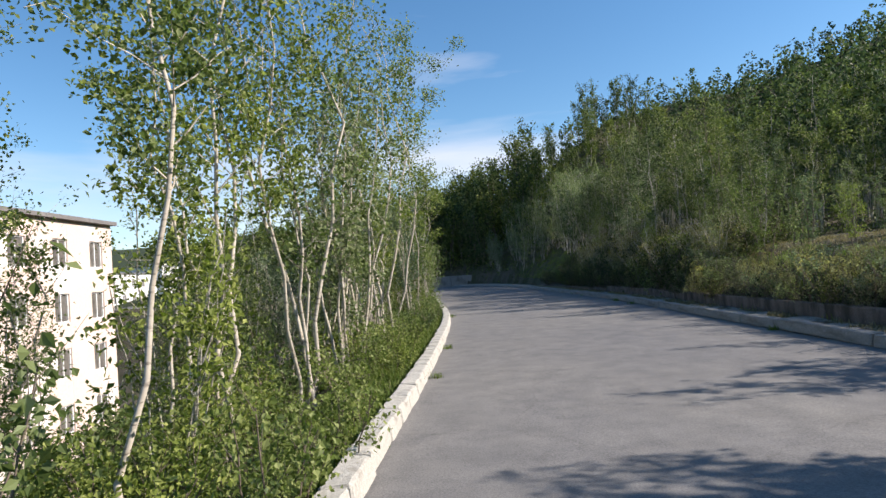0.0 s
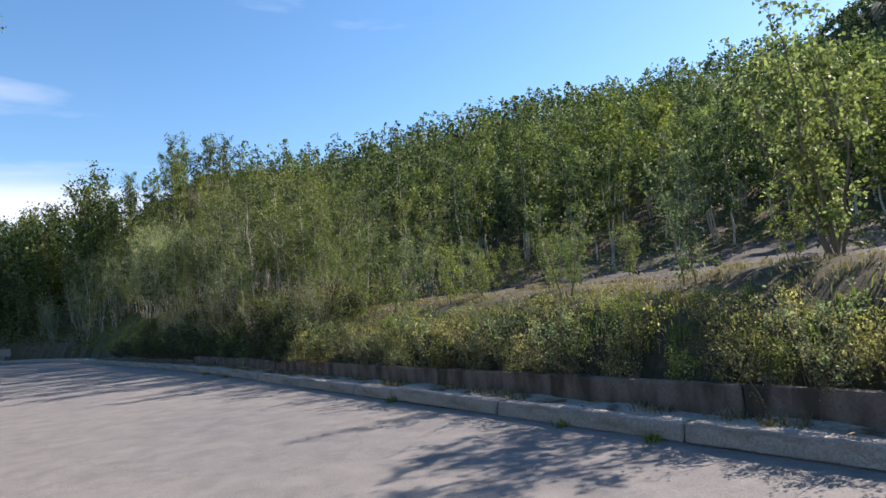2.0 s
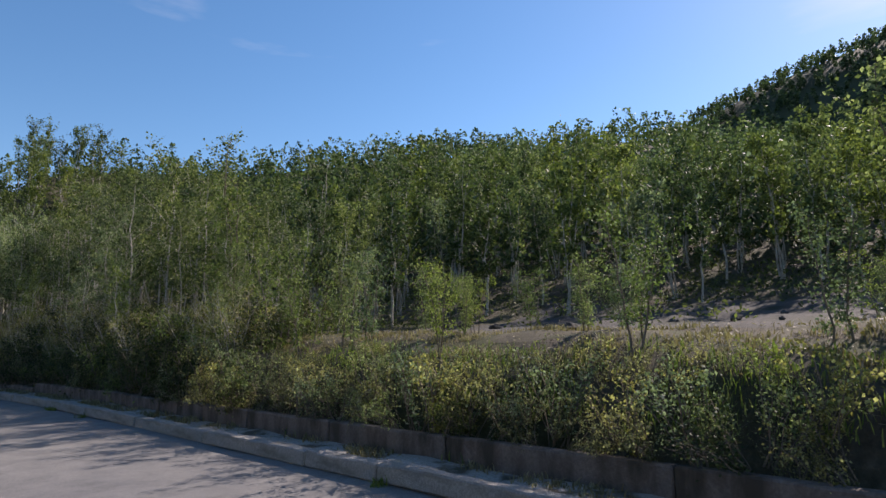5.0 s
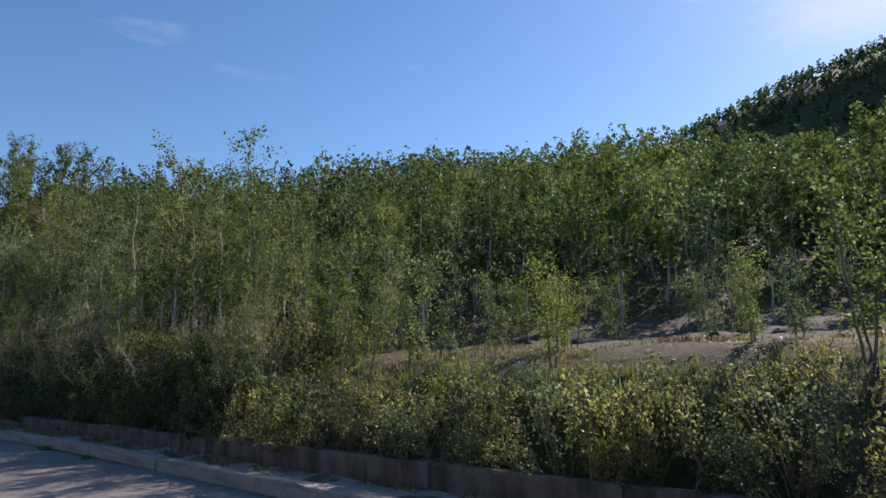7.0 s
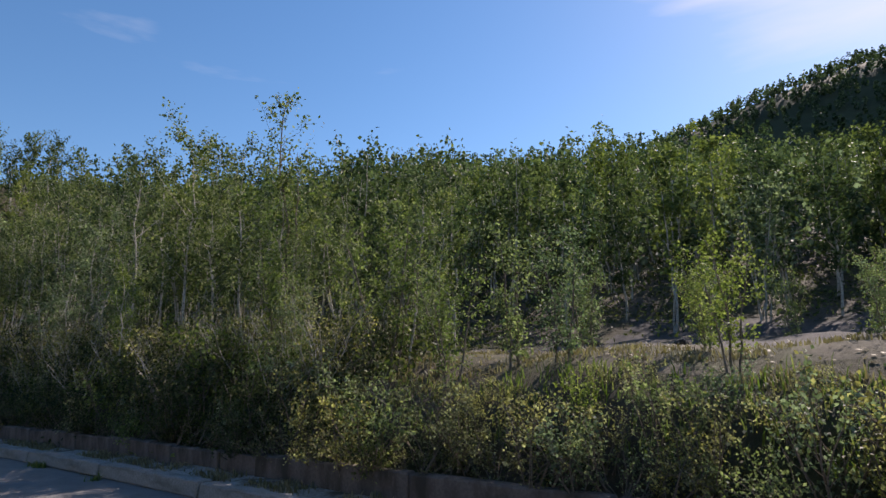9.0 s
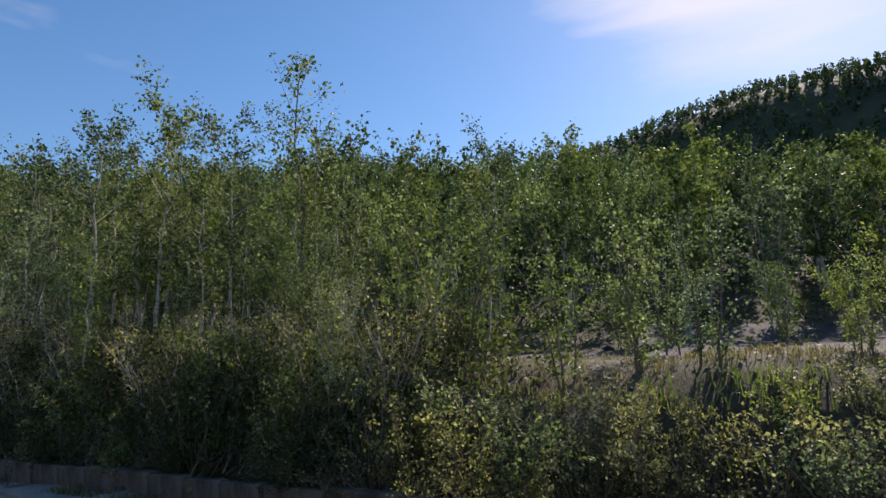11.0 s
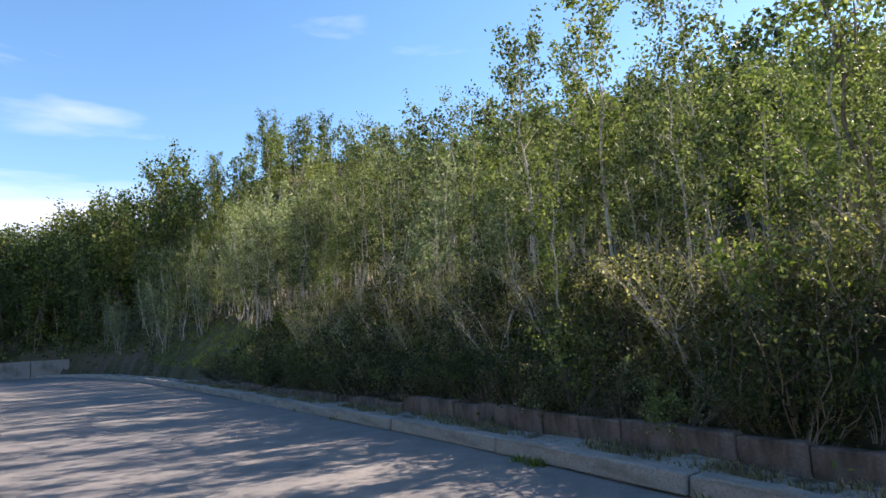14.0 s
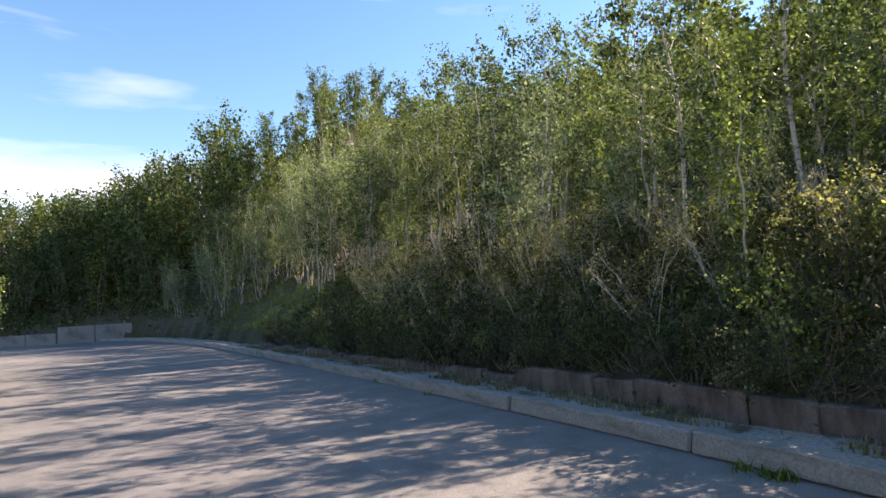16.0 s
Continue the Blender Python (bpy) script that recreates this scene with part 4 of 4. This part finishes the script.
def litter():
    """Fallen leaves and twigs on the bank and along the verge."""
    r = np.random.RandomState(91)
    n = 9000
    x, y = r.uniform(7, 13.5, n), r.uniform(-4, 48, n)
    s = side_distance(x, y, RLINE, 1)
    ok = ((s > WALL_OFF + 0.43) & (s < 5)) | ((s > 0.25) & (s < WALL_OFF - 0.05) & (r.uniform(0, 1, n) < 0.5 + 0.5 * (s > 0.55)))
    x, y, s = x[ok], y[ok], s[ok]
    m = len(x)
    z = np.where(s < WALL_OFF, 0.185, height(x, y) + 0.015)
    a, k = r.uniform(0, 6.283, m), r.uniform(0.015, 0.04, m)
    k = np.where(r.uniform(0, 1, m) < 0.25, k * 2.6, k)
    thin = np.where(k > 0.045, 0.10, 0.6) * k
    t = np.stack([np.cos(a), np.sin(a), r.normal(0, 0.25, m)], 1)
    u = np.stack([-np.sin(a), np.cos(a), r.normal(0, 0.25, m)], 1)
    c = np.stack([x, y, z], 1)
    verts = np.stack([c - t * k[:, None], c + u * thin[:, None], c + t * k[:, None], c - u * thin[:, None]], 1).reshape(-1, 3)
    me = mesh_from("leaf_litter", verts, np.arange(4 * m).reshape(m, 4), materials=(DRY,))
    tagged(new("leaf_litter", me), "dry brown leaves and twigs scattered on bank and verge", "litter", kind="stuff")


litter()


# ---------------------------------------------------------------- buildings in the valley
PLASTER = two_scale("peach_plaster", (0.66, 0.51, 0.43), (0.76, 0.61, 0.53), (0.80, 0.74, 0.68), 0.35, 8, 0.9, 0.01, (0.52, 0.6))
PLASTER_WHITE = two_scale("white_panel_plaster", (0.70, 0.68, 0.64), (0.82, 0.80, 0.76), (0.6, 0.57, 0.52), 0.4, 8, 0.9, 0.01)
ROOF = two_scale("roof_felt", (0.14, 0.13, 0.13), (0.22, 0.21, 0.2), (0.3, 0.28, 0.27), 0.6, 10)
FRAME = two_scale("white_window_frame", (0.72, 0.72, 0.70), (0.82, 0.82, 0.80), (0.6, 0.6, 0.58), 2, 20, 0.5, 0.002)


def glass_material():
    m, nt, bsdf = shader("window_glass", 0.06)
    n = noise_node(nt, 0.7, 3)
    nt.links.new(ramp(nt, n.outputs["Fac"], [(0.35, (0.08, 0.075, 0.07)), (0.7, (0.26, 0.24, 0.21))]), bsdf.inputs["Base Color"])
    bsdf.inputs["Specular IOR Level"].default_value = 0.6
    return m


GLASS = glass_material()


def window_meshes(w, h):
    bm = bmesh.new()
    t = 0.07
    bm_box(bm, -0.05, 0.06, -w / 2, -w / 2 + t, 0, h)
    bm_box(bm, -0.05, 0.06, w / 2 - t, w / 2, 0, h)
    bm_box(bm, -0.05, 0.06, -w / 2 + t, w / 2 - t, 0, t)
    bm_box(bm, -0.05, 0.06, -w / 2 + t, w / 2 - t, h - t, h)
    bm_box(bm, -0.05, 0.05, -0.035, 0.035, t, h - t)
    fr = mesh_of("window_frame", bm, FRAME)
    bm = bmesh.new()
    bm_box(bm, -0.02, 0.0, -w / 2 + t, w / 2 - t, t, h - t)
    return fr, mesh_of("pane", bm, GLASS)


def apartment_house(name, label, x, y0, y1, z0, storeys, depth, plaster, columns, storey=2.95):
    """A long block whose window face looks along +x; the window openings are real recesses."""
    top = tagged(new(name), label, "building")
    top.matrix_basis = pose(x, y0, z0)
    L, H = y1 - y0, storeys * storey + 0.5
    bay = L / columns
    bm = bmesh.new()
    bm_box(bm, -depth, -0.3, 0, L, 0, H)
    for c in range(columns):                       # piers
        bm_box(bm, -0.3, 0, c * bay, c * bay + bay * 0.31, 0, H)
        bm_box(bm, -0.3, 0, (c + 1) * bay - bay * 0.31, (c + 1) * bay, 0, H)
        for k in range(storeys + 1):               # spandrels
            z_lo = 0 if k == 0 else k * storey - 0.55
            z_hi = min(k * storey + 0.85, H)
            if k == storeys:
                z_hi = H
            bm_box(bm, -0.3, -0.004, c * bay + bay * 0.31, (c + 1) * bay - bay * 0.31, z_lo, z_hi)
    part("wall", mesh_of("wall", bm, plaster), top)
    bm = bmesh.new()
    bm_box(bm, -depth - 0.25, 0.28, -0.25, L + 0.25, H, H + 0.22)
    roof = part("roof", mesh_of("roof", bm, ROOF), top)
    bm = bmesh.new()
    bm_box(bm, -depth * 0.6, -depth * 0.35, L * 0.4, L * 0.55, H + 0.22, H + 1.0)
    part("chimney", mesh_of("chimney", bm, plaster), roof)
    fr, pane = window_meshes(bay * 0.38, 1.55)
    for c in range(columns):
        for k in range(storeys):
            win = part("window", fr, top)
            win.matrix_basis = pose(-0.14, (c + 0.5) * bay, k * storey + 0.85)
            part("pane", pane, win)
    return top


apartment_house("apartment_building", "five-storey apartment block with peach and white plaster", -19.8, 8.0, 36.2, -9.2, 5, 12, PLASTER, 9)
apartment_house("apartment_building", "distant white apartment block in the valley", -62, 92, 122, -9.2, 5, 12, PLASTER_WHITE, 9)
apartment_house("apartment_building", "far white apartment block below the hills", -75, 150, 172, -9.2, 6, 14, PLASTER_WHITE, 7)


# ---------------------------------------------------------------- low walls and kerbs, piece by piece
def strip_base(name, line, d0, d1, z0, z1, material, label, category):
    """A continuous footing under a row of pieces."""
    a, b = offset(line, d0), offset(line, d1)
    n = len(a)
    v = np.concatenate([np.c_[a, np.full(n, z0)], np.c_[a, np.full(n, z1)], np.c_[b, np.full(n, z1)], np.c_[b, np.full(n, z0)]])
    k = np.arange(n - 1)
    quads = np.concatenate([np.stack([i * n + k, i * n + k + 1, ((i + 1) % 4) * n + k + 1, ((i + 1) % 4) * n + k], 1) for i in range(4)])
    return tagged(new(name, mesh_from(name, v, quads, materials=(material,))), label, category, kind="structure")


near_r = RLINE[(RLINE[:, 1] > -20) & (RLINE[:, 1] < 80)]
near_l = LLINE[(LLINE[:, 1] > -20) & (LLINE[:, 1] < 72)]
kerb_r = strip_base("kerb_right", near_r, 0.06, 0.16, -0.2, 0.12, KERB, "grey concrete kerb of long cast stones", "kerb")
kerb_l = strip_base("kerb_left", near_l, -0.16, -0.06, -0.2, 0.10, KERB_PALE, "pale broken concrete kerb of short stones", "kerb")
wall_b = strip_base("wall_bend", near_r[(near_r[:, 1] > 29.5) & (near_r[:, 1] < 47)], WALL_OFF + 0.03, WALL_OFF + 0.12, -0.2, 0.26, WALL, "low broken end of the concrete bank wall", "wall")
wall_r = strip_base("wall_right", near_r[near_r[:, 1] < 30], WALL_OFF + 0.03, WALL_OFF + 0.12, -0.2, 0.42, WALL, "low stained concrete wall holding the bank", "wall")

long_stones = [rough_block("kerb_stone", L, 0.24, 0.215, KERB, 0.034, 100 + i, 10, 0.025) for i, L in enumerate((2.95, 2.95, 2.95, 1.45))]
lay_blocks(kerb_r, near_r, 1.25, long_stones, (2.95, 2.95, 2.95, 1.45), 0.035, 0.012, 5, "kerb_stone", 110)
short_stones = [rough_block("kerb_stone", L, 0.26, 0.20, KERB_PALE, 0.045, 200 + i, 4, 0.03, True) for i, L in enumerate((0.55, 0.75, 0.95, 0.65, 0.45, 1.0))]
lay_blocks(kerb_l, near_l, 0.3, short_stones, (0.55, 0.75, 0.95, 0.65, 0.45, 1.0), 0.02, 0.010, 6, "kerb_stone", 110)
panels = [rough_block("wall_panel", L, 0.16, H, WALL, 0.034, 300 + i, 9, 0.0) for i, (L, H) in enumerate(((2.9, 0.485), (2.4, 0.47), (2.9, 0.475)))]
lay_blocks(wall_r, offset(near_r, WALL_OFF - 0.02), 0.6, panels, (2.9, 2.4, 2.9), 0.02, 0.010, 7, "wall_panel", 38)
short_panels = [rough_block("wall_panel", L, 0.16, H, WALL, 0.042, 310 + i, 5, 0.0) for i, (L, H) in enumerate(((1.5, 0.475), (0.85, 0.455), (1.2, 0.465), (0.7, 0.45)))]
lay_blocks(wall_r, offset(near_r, WALL_OFF - 0.02), 40.9, short_panels, (1.5, 0.85, 1.2, 0.7), 0.014, 0.012, 9, "wall_panel", 49)
low_panels = [rough_block("wall_panel", L, 0.16, H, WALL, 0.05, 330 + i, 5, 0.0) for i, (L, H) in enumerate(((0.9, 0.33), (0.7, 0.28), (1.1, 0.36)))]
lay_blocks(wall_b, offset(near_r, WALL_OFF - 0.02), 50.0, low_panels, (0.9, 0.7, 1.1), 0.05, 0.03, 8, "wall_panel", 66)


def parapet(name, label, x0, y0, x1, y1, tall, thick):
    top = tagged(new(name), label, "wall")
    L = math.hypot(x1 - x0, y1 - y0)
    ang = math.degrees(math.atan2(-(x1 - x0), y1 - y0))
    top.matrix_basis = pose(x0, y0, -0.05, 0, 0, ang)
    n = max(1, round(L / 2.5))
    for i in range(n):
        ob = part("block", rough_block("block", L / n - 0.04, thick, tall, WALL_FAR, 0.03, 400 + i + int(L), 5), top)
        ob.matrix_basis = pose(0, i * L / n, 0)
    return top


parapet("parapet", "grey concrete block parapet beyond the bend", 2.2, 75.6, -3.0, 77.2, 1.35, 0.5)
parapet("parapet", "low concrete parapet along the outer bend", -3.1, 77.4, -14.0, 84.0, 0.9, 0.4)


def stone(name, seed, size, material):
    bm = bmesh.new()
    bmesh.ops.create_icosphere(bm, subdivisions=2, radius=1)
    for v in bm.verts:
        v.co *= 0.8 + 0.5 * noise.noise(v.co * 1.3 + Vector((seed, 0, 0)))
        v.co = Vector((v.co.x * size, v.co.y * size * 0.75, v.co.z * size * 0.55))
    return mesh_of(name, bm, material)


rocks = [stone("rock", i * 7.3, 0.16, GRIT) for i in range(3)]
rr = random.Random(3)
for x, y in scatter(rr, 26, 10, 18, 3, 20, 0.5, lambda x, y: beyond(x, y) > 2.0) + [(7.3, 47.0), (9.0, 50.5), (3.6, 70.5)]:
    ob = tagged(new("rock", rr.choice(rocks)), "small grey rough stone lying on the ground", "rock", "stones on the bank")
    k = rr.uniform(0.5, 1.3)
    ob.matrix_basis = pose(x, y, at_ground(x, y) + 0.03 * k, 0, 0, rr.uniform(0, 360))
    ob.scale = (k, k, k)
